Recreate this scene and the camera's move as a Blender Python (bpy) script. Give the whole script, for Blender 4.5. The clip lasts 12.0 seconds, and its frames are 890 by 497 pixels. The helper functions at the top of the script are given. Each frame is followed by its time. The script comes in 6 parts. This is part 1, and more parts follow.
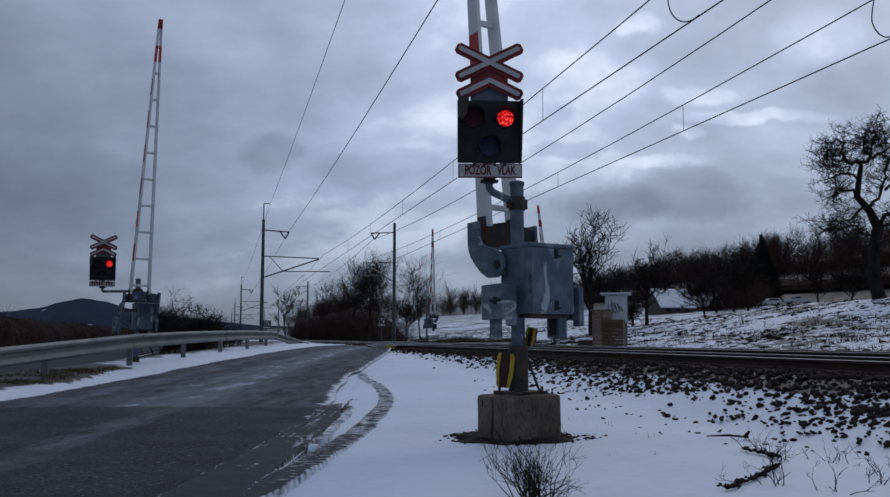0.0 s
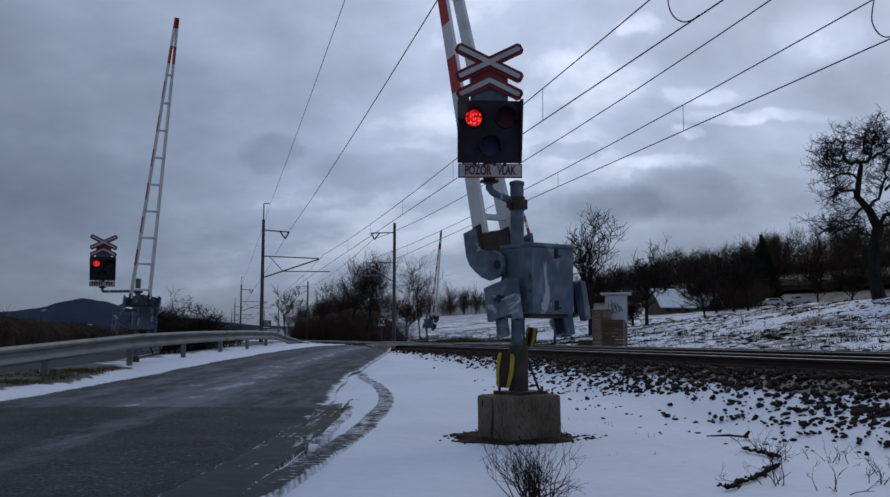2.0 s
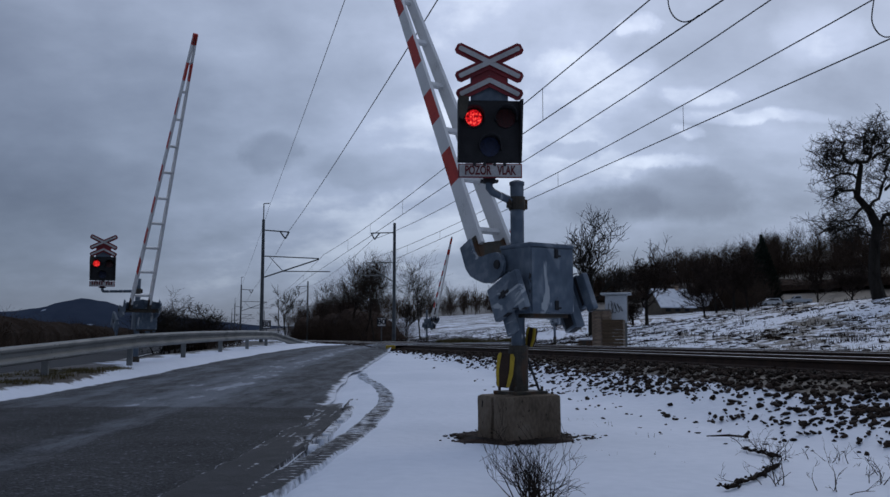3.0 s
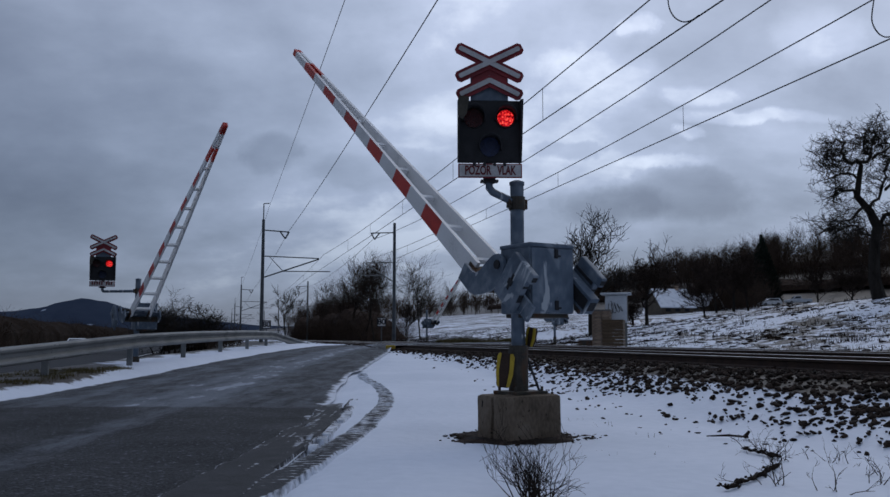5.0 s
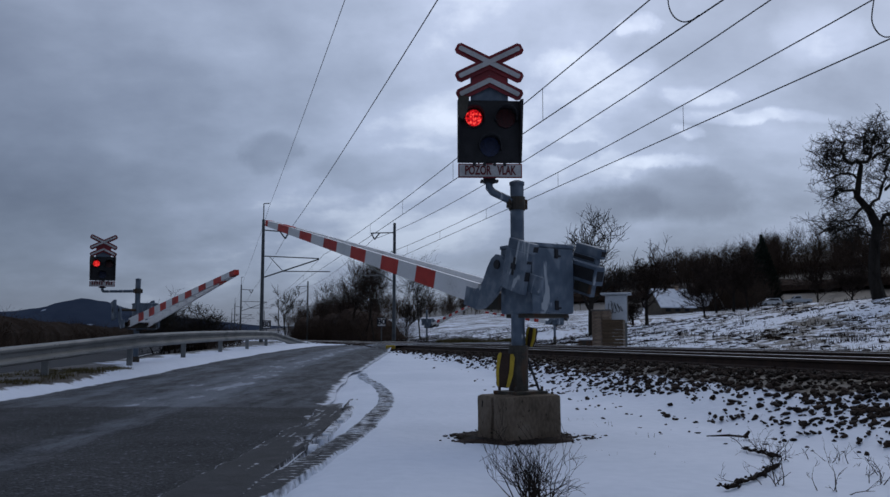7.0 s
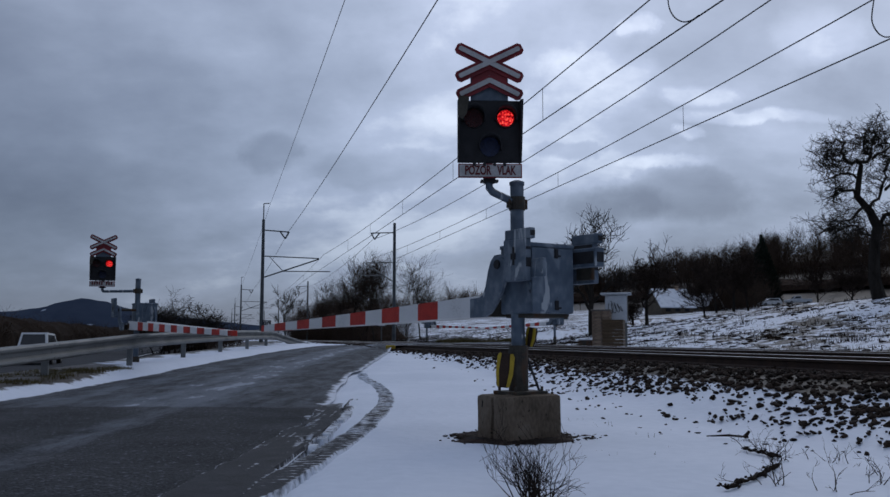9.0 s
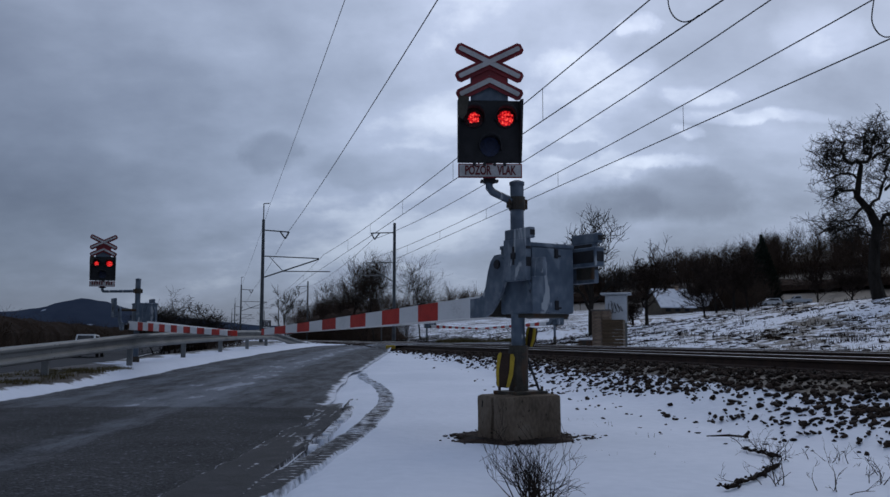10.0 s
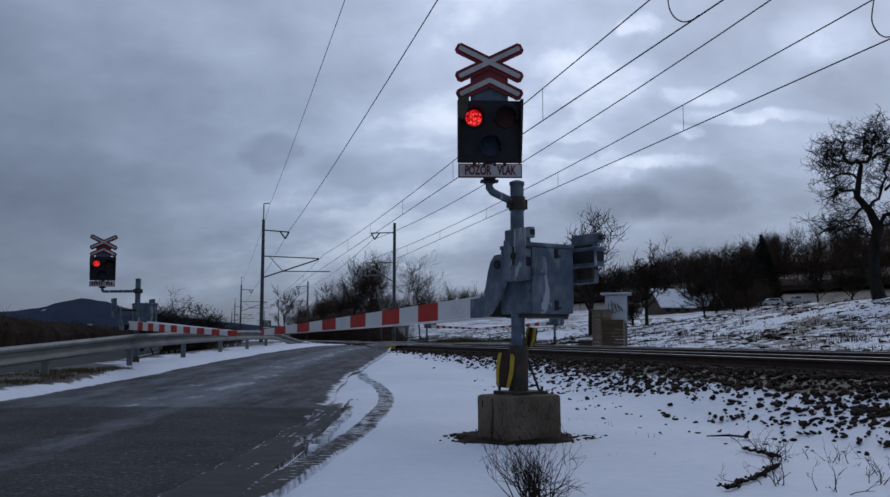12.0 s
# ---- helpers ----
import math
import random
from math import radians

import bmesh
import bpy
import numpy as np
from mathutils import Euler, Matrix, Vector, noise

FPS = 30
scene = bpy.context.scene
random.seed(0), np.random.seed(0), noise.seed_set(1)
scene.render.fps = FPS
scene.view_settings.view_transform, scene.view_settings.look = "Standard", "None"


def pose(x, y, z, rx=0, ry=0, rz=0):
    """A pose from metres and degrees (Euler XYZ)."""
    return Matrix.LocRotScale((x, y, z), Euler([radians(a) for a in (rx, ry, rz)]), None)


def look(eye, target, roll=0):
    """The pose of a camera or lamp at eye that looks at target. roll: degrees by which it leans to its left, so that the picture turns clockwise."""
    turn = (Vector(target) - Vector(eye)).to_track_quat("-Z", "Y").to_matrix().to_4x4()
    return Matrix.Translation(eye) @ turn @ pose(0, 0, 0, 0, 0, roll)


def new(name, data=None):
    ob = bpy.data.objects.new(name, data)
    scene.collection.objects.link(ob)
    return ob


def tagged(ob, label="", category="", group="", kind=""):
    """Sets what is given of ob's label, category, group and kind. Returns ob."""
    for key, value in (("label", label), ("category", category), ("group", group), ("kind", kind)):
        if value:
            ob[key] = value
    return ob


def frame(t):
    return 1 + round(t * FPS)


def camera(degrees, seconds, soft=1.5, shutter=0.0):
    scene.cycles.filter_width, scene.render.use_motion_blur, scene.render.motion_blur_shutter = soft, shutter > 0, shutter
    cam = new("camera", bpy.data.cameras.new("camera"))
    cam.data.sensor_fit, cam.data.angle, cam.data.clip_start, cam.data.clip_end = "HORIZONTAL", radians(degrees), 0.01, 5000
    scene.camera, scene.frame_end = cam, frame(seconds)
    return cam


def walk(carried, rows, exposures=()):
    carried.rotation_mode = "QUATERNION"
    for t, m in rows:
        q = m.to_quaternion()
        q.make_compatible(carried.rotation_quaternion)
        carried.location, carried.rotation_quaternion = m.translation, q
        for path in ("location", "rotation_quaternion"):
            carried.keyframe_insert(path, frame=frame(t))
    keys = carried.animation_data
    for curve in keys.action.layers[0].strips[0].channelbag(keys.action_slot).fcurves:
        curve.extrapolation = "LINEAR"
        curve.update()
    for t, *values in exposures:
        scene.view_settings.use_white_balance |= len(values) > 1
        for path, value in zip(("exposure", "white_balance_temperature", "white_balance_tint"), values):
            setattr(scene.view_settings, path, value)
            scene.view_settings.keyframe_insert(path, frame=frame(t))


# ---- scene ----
cam = camera(53.66, 12.0)
EYE = 0.95
walk(cam, [(0.0, pose(0, 0, EYE, 95.85, 0, 0)), (12.0, pose(0, 0, EYE, 95.85, 0, 0))], exposures=[(0.0, 0.0), (12.0, 0.0)])

# ---- light: overcast winter afternoon, brighter behind the clouds over the hill ----
SUN_AZ, SUN_EL = 30.0, 40.0
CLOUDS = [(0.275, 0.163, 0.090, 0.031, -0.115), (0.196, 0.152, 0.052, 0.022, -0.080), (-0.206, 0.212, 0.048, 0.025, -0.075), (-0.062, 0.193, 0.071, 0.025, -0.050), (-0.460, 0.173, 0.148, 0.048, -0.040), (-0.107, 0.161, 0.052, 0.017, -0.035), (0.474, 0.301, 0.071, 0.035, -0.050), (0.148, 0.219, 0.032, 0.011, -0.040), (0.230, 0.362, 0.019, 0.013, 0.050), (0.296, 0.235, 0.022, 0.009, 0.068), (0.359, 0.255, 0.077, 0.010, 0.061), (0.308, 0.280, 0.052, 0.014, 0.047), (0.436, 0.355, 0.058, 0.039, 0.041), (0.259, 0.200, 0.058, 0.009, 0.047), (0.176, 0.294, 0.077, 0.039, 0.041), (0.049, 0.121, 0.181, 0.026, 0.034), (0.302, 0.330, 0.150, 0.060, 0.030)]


def sky_world():
    w = bpy.data.worlds.new("overcast_sky")
    w.use_nodes = True
    scene.world = w
    nt = w.node_tree
    nt.nodes.clear()
    n, l = nt.nodes.new, nt.links.new

    def math_node(op, a, b=None, c=None):
        m = n("ShaderNodeMath")
        m.operation = op
        for k, v in enumerate((a, b, c)):
            if v is None:
                continue
            if isinstance(v, (int, float)):
                m.inputs[k].default_value = v
            else:
                l(v, m.inputs[k])
        return m.outputs[0]

    def ramp(fac, stops):
        r = n("ShaderNodeValToRGB")
        while len(r.color_ramp.elements) < len(stops):
            r.color_ramp.elements.new(0.5)
        for e, (p, c) in zip(r.color_ramp.elements, stops):
            e.position, e.color = p, (*c, 1)
        l(fac, r.inputs[0])
        return r.outputs[0]

    tc = n("ShaderNodeTexCoord")
    sep = n("ShaderNodeSeparateXYZ")
    l(tc.outputs["Generated"], sep.inputs[0])
    up = math_node("ADD", math_node("MAXIMUM", sep.outputs[2], 0.0), 0.40)
    comb = n("ShaderNodeCombineXYZ")
    l(math_node("DIVIDE", sep.outputs[0], up), comb.inputs[0])
    l(math_node("DIVIDE", sep.outputs[1], up), comb.inputs[1])
    # large cloud banks, stretched across the view, with finer billows
    mp = n("ShaderNodeMapping")
    l(comb.outputs[0], mp.inputs[0])
    mp.inputs["Location"].default_value = (3.1, 1.7, 0.0)
    mp.inputs["Scale"].default_value = (1.0, 1.15, 1.0)
    big = n("ShaderNodeTexNoise")
    big.inputs["Scale"].default_value, big.inputs["Detail"].default_value, big.inputs["Roughness"].default_value = 1.15, 7, 0.52
    big.inputs["Distortion"].default_value = 0.35
    l(mp.outputs[0], big.inputs[0])
    fine = n("ShaderNodeTexNoise")
    fine.inputs["Scale"].default_value, fine.inputs["Detail"].default_value, fine.inputs["Roughness"].default_value = 5.2, 7, 0.56
    l(mp.outputs[0], fine.inputs[0])
    # the cover thins towards the hidden sun
    dot = n("ShaderNodeVectorMath")
    dot.operation = "DOT_PRODUCT"
    l(tc.outputs["Generated"], dot.inputs[0])
    a, e = radians(SUN_AZ), radians(SUN_EL)
    dot.inputs[1].default_value = (math.sin(a) * math.cos(e), math.cos(a) * math.cos(e), math.sin(e))
    thin = math_node("POWER", math_node("MAXIMUM", dot.outputs["Value"], 0.0), 3.0)
    mixn = math_node("ADD", math_node("MULTIPLY", big.outputs[0], 0.76), math_node("MULTIPLY", fine.outputs[0], 0.24))
    dens = math_node("ADD", math_node("MULTIPLY_ADD", mixn, 0.80, 0.10), math_node("MULTIPLY", thin, 0.115))
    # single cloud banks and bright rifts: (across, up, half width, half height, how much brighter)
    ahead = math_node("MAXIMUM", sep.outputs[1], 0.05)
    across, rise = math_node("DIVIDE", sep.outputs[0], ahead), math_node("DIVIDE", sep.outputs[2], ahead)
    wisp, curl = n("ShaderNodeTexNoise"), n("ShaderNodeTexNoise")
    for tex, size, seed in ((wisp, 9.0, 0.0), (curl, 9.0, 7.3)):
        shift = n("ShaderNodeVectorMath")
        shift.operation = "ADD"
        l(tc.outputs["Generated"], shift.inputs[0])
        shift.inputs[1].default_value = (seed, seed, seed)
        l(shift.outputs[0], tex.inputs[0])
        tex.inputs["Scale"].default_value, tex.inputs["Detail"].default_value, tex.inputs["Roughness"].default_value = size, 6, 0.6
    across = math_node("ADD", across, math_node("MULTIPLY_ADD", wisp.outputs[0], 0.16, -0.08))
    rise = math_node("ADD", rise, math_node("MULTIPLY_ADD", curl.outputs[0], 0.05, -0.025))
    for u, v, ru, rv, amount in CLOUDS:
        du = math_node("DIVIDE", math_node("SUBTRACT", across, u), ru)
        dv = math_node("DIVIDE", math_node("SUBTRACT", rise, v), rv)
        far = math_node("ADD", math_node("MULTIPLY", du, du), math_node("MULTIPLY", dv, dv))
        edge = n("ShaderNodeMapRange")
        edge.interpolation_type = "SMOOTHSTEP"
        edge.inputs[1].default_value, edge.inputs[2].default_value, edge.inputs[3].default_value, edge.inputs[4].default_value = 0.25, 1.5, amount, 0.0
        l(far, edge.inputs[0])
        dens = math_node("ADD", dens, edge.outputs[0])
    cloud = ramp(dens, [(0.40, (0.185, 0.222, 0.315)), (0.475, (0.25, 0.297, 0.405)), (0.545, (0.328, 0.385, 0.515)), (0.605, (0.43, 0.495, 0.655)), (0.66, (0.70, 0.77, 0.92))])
    lit = n("ShaderNodeMix")
    lit.data_type, lit.blend_type = "RGBA", "MULTIPLY"
    lit.inputs["Factor"].default_value = 1.0
    l(cloud, lit.inputs[6])
    l(ramp(thin, [(0.0, (0.60, 0.61, 0.63)), (0.35, (0.88, 0.89, 0.90)), (0.75, (1.0, 1.0, 1.0)), (1.0, (1.18, 1.17, 1.15))]), lit.inputs[7])
    low = n("ShaderNodeMix")
    low.data_type, low.blend_type = "RGBA", "MULTIPLY"
    low.inputs["Factor"].default_value = 1.0
    l(lit.outputs[2], low.inputs[6])
    l(ramp(sep.outputs[2], [(0.0, (0.50, 0.54, 0.58)), (0.10, (0.56, 0.59, 0.63)), (0.20, (0.84, 0.86, 0.88)), (0.34, (1.0, 1.0, 1.0))]), low.inputs[7])
    sky = n("ShaderNodeTexSky")
    sky.sky_type, sky.sun_disc = "NISHITA", False
    sky.sun_elevation, sky.sun_rotation = radians(SUN_EL), radians(SUN_AZ)
    b1, b2, add, out = n("ShaderNodeBackground"), n("ShaderNodeBackground"), n("ShaderNodeAddShader"), n("ShaderNodeOutputWorld")
    l(sky.outputs[0], b1.inputs[0])
    b1.inputs[1].default_value = 0.008
    l(low.outputs[2], b2.inputs[0])
    b2.inputs[1].default_value = 1.18
    l(b1.outputs[0], add.inputs[0])
    l(b2.outputs[0], add.inputs[1])
    l(add.outputs[0], out.inputs[0])


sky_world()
sun = new("sun", bpy.data.lights.new("sun", "SUN"))
sun.data.energy, sun.data.angle, sun.data.color = 0.3, radians(25), (1.0, 0.95, 0.88)
sun.matrix_world = look((60 * math.sin(radians(SUN_AZ)), 60 * math.cos(radians(SUN_AZ)), 60 * math.tan(radians(SUN_EL))), (0, 0, 0))


# ---- materials ----
def mat(name, colours, rough=0.7, metal=0.0, scale=8.0, bump=0.2, bump_scale=60.0, per_piece=0.0, detail=6.0, stretch=(1, 1, 1), spec=0.4, low=0.35, high=0.65, coords="Object"):
    """A surface in two or three colours mixed by noise at two sizes, with fine relief."""
    m = bpy.data.materials.new(name)
    m.use_nodes = True
    nt = m.node_tree
    n, l = nt.nodes.new, nt.links.new
    b = nt.nodes["Principled BSDF"]
    tc, mp = n("ShaderNodeTexCoord"), n("ShaderNodeMapping")
    l(tc.outputs[coords], mp.inputs[0])
    mp.inputs["Scale"].default_value = stretch
    noise_big, noise_fine = n("ShaderNodeTexNoise"), n("ShaderNodeTexNoise")
    for tex, s in ((noise_big, scale), (noise_fine, bump_scale)):
        tex.inputs["Scale"].default_value, tex.inputs["Detail"].default_value = s, detail
        l(mp.outputs[0], tex.inputs[0])
    mix = n("ShaderNodeMath")
    mix.operation = "MULTIPLY_ADD"
    l(noise_fine.outputs[0], mix.inputs[0])
    mix.inputs[1].default_value = 0.35
    sc = n("ShaderNodeMath")
    sc.operation = "MULTIPLY"
    l(noise_big.outputs[0], sc.inputs[0])
    sc.inputs[1].default_value = 0.65
    l(sc.outputs[0], mix.inputs[2])
    r = n("ShaderNodeValToRGB")
    cols = list(colours)
    while len(r.color_ramp.elements) < len(cols):
        r.color_ramp.elements.new(0.5)
    for k, (e, c) in enumerate(zip(r.color_ramp.elements, cols)):
        e.position, e.color = low + (high - low) * k / max(1, len(cols) - 1), (*c, 1)
    l(mix.outputs[0], r.inputs[0])
    col = r.outputs[0]
    if per_piece:
        oi, hsv, ma = n("ShaderNodeObjectInfo"), n("ShaderNodeHueSaturation"), n("ShaderNodeMath")
        ma.operation = "MULTIPLY_ADD"
        l(oi.outputs["Random"], ma.inputs[0])
        ma.inputs[1].default_value, ma.inputs[2].default_value = per_piece, 1 - per_piece / 2
        l(ma.outputs[0], hsv.inputs["Value"])
        l(col, hsv.inputs["Color"])
        col = hsv.outputs[0]
    l(col, b.inputs["Base Color"])
    b.inputs["Roughness"].default_value, b.inputs["Metallic"].default_value = rough, metal
    b.inputs["Specular IOR Level"].default_value = spec
    if bump:
        bp = n("ShaderNodeBump")
        bp.inputs["Strength"].default_value, bp.inputs["Distance"].default_value = bump, 0.02
        l(noise_fine.outputs[0], bp.inputs["Height"])
        l(bp.outputs[0], b.inputs["Normal"])
    return m


def glow(name, strength):
    """A lit red lens: bright facets over deep red glass."""
    m = bpy.data.materials.new(name)
    m.use_nodes = True
    nt = m.node_tree
    b = nt.nodes["Principled BSDF"]
    b.inputs["Base Color"].default_value = (0.25, 0.01, 0.01, 1)
    b.inputs["Roughness"].default_value = 0.35
    tc, v, r = nt.nodes.new("ShaderNodeTexCoord"), nt.nodes.new("ShaderNodeTexNoise"), nt.nodes.new("ShaderNodeValToRGB")
    v.inputs["Scale"].default_value, v.inputs["Detail"].default_value = 46, 3
    nt.links.new(tc.outputs["Object"], v.inputs[0])
    stops = ((0.37, (1.0, 0.11, 0.075)), (0.44, (0.80, 0.013, 0.018)), (0.52, (0.48, 0.004, 0.008)), (0.61, (0.10, 0.001, 0.002)))
    while len(r.color_ramp.elements) < len(stops):
        r.color_ramp.elements.new(0.5)
    for e, (p, c) in zip(r.color_ramp.elements, stops):
        e.position, e.color = p, (*c, 1)
    nt.links.new(v.outputs[0], r.inputs[0])
    nt.links.new(r.outputs[0], b.inputs["Emission Color"])
    b.inputs["Emission Strength"].default_value = strength
    return m


def snow_ground():
    """Snow with bare soil and dry grass showing through where the ground is rough."""
    m = mat("snow_ground", [(0.555, 0.61, 0.70), (0.665, 0.71, 0.80)], rough=0.6, scale=0.5, bump=0.35, bump_scale=9.0)
    nt = m.node_tree
    n, l = nt.nodes.new, nt.links.new
    b = nt.nodes["Principled BSDF"]
    col = b.inputs["Base Color"].links[0].from_socket
    at = n("ShaderNodeAttribute")
    at.attribute_name = "bare"
    tc = n("ShaderNodeTexCoord")
    small, large = n("ShaderNodeTexNoise"), n("ShaderNodeTexNoise")
    small.inputs["Scale"].default_value, small.inputs["Detail"].default_value, small.inputs["Roughness"].default_value = 1.5, 9, 0.70
    large.inputs["Scale"].default_value, large.inputs["Detail"].default_value = 0.22, 5
    l(tc.outputs["Object"], small.inputs[0])
    l(tc.outputs["Object"], large.inputs[0])
    s = n("ShaderNodeMath")
    s.operation = "MULTIPLY_ADD"
    l(large.outputs[0], s.inputs[0])
    s.inputs[1].default_value = 0.45
    s2 = n("ShaderNodeMath")
    s2.operation = "MULTIPLY_ADD"
    l(small.outputs[0], s2.inputs[0])
    s2.inputs[1].default_value = 0.55
    l(at.outputs["Fac"], s2.inputs[2])
    l(s2.outputs[0], s.inputs[2])
    r = n("ShaderNodeValToRGB")
    r.color_ramp.elements[0].position, r.color_ramp.elements[1].position = 0.85, 0.90
    r.color_ramp.elements[0].color, r.color_ramp.elements[1].color = (0, 0, 0, 1), (1, 1, 1, 1)
    l(s.outputs[0], r.inputs[0])
    soil = n("ShaderNodeValToRGB")
    soil.color_ramp.elements[0].color, soil.color_ramp.elements[1].color = (0.010, 0.0075, 0.006, 1), (0.045, 0.033, 0.021, 1)
    l(small.outputs[0], soil.inputs[0])
    mx = n("ShaderNodeMix")
    mx.data_type = "RGBA"
    l(r.outputs[0], mx.inputs[0])
    l(col, mx.inputs[6])
    l(soil.outputs[0], mx.inputs[7])
    l(mx.outputs[2], b.inputs["Base Color"])
    return m


def road_surface():
    """Worn asphalt: wet-dark patches, pale frost streaks along the wheel lines, snow creeping in from the edges."""
    m = mat("asphalt", [(0.012, 0.0135, 0.016), (0.025, 0.027, 0.031), (0.048, 0.050, 0.055)], rough=0.82, scale=1.1, bump=1.0, bump_scale=34.0, spec=0.22, low=0.40, high=0.64)
    nt = m.node_tree
    n, l = nt.nodes.new, nt.links.new
    b = nt.nodes["Principled BSDF"]
    col = b.inputs["Base Color"].links[0].from_socket
    at, at2, tc, mp = n("ShaderNodeAttribute"), n("ShaderNodeAttribute"), n("ShaderNodeTexCoord"), n("ShaderNodeMapping")
    at.attribute_name, at2.attribute_name = "rim", "frost"
    mp.inputs["Scale"].default_value = (1.9, 0.5, 1.0)
    l(tc.outputs["Object"], mp.inputs[0])
    st, sp = n("ShaderNodeTexNoise"), n("ShaderNodeTexNoise")
    st.inputs["Scale"].default_value, st.inputs["Detail"].default_value, st.inputs["Roughness"].default_value = 1.9, 10, 0.76
    sp.inputs["Scale"].default_value, sp.inputs["Detail"].default_value = 5.0, 8
    l(mp.outputs[0], st.inputs[0])
    l(tc.outputs["Object"], sp.inputs[0])

    def step(fac_sockets, lo, hi):
        add = n("ShaderNodeMath")
        add.operation = "ADD"
        l(fac_sockets[0], add.inputs[0])
        l(fac_sockets[1], add.inputs[1])
        r = n("ShaderNodeMapRange")
        r.inputs[1].default_value, r.inputs[2].default_value = lo, hi
        l(add.outputs[0], r.inputs[0])
        return r.outputs[0]

    def blend(fac, a, colour, k):
        mx, mu = n("ShaderNodeMix"), n("ShaderNodeMath")
        mu.operation = "MULTIPLY"
        l(fac, mu.inputs[0])
        mu.inputs[1].default_value = k
        mx.data_type = "RGBA"
        l(mu.outputs[0], mx.inputs[0])
        l(a, mx.inputs[6])
        mx.inputs[7].default_value = (*colour, 1)
        return mx.outputs[2]

    grit, gr, gm = n("ShaderNodeTexNoise"), n("ShaderNodeMapRange"), n("ShaderNodeMix")
    grit.inputs["Scale"].default_value, grit.inputs["Detail"].default_value = 65, 3
    l(tc.outputs["Object"], grit.inputs[0])
    gr.inputs[1].default_value, gr.inputs[2].default_value, gr.inputs[3].default_value, gr.inputs[4].default_value = 0.35, 0.68, 0.25, 1.75
    l(grit.outputs[0], gr.inputs[0])
    gm.data_type, gm.blend_type = "RGBA", "MULTIPLY"
    gm.inputs[0].default_value = 1.0
    l(col, gm.inputs[6])
    l(gr.outputs[0], gm.inputs[7])
    col = gm.outputs[2]
    col = blend(step((st.outputs[0], at2.outputs["Fac"]), 0.62, 0.92), col, (0.20, 0.225, 0.265), 0.60)
    # discrete pale patches of frozen slush along the wheel lines, and scattered grit
    pm, pn = n("ShaderNodeMapping"), n("ShaderNodeTexNoise")
    pm.inputs["Scale"].default_value = (2.2, 0.55, 1.0)
    l(tc.outputs["Object"], pm.inputs[0])
    pn.inputs["Scale"].default_value, pn.inputs["Detail"].default_value, pn.inputs["Roughness"].default_value = 1.7, 8, 0.62
    l(pm.outputs[0], pn.inputs[0])
    col = blend(step((pn.outputs[0], at2.outputs["Fac"]), 0.965, 1.0), col, (0.30, 0.33, 0.38), 0.85)
    fleck, zero = n("ShaderNodeTexNoise"), n("ShaderNodeValue")
    fleck.inputs["Scale"].default_value, fleck.inputs["Detail"].default_value = 24, 3
    l(tc.outputs["Object"], fleck.inputs[0])
    zero.outputs[0].default_value = 0.0
    col = blend(step((fleck.outputs[0], zero.outputs[0]), 0.62, 0.68), col, (0.15, 0.165, 0.19), 0.7)
    col = blend(step((sp.outputs[0], at.outputs["Fac"]), 0.95, 1.12), col, (0.66, 0.70, 0.77), 0.95)
    l(col, b.inputs["Base Color"])
    return m


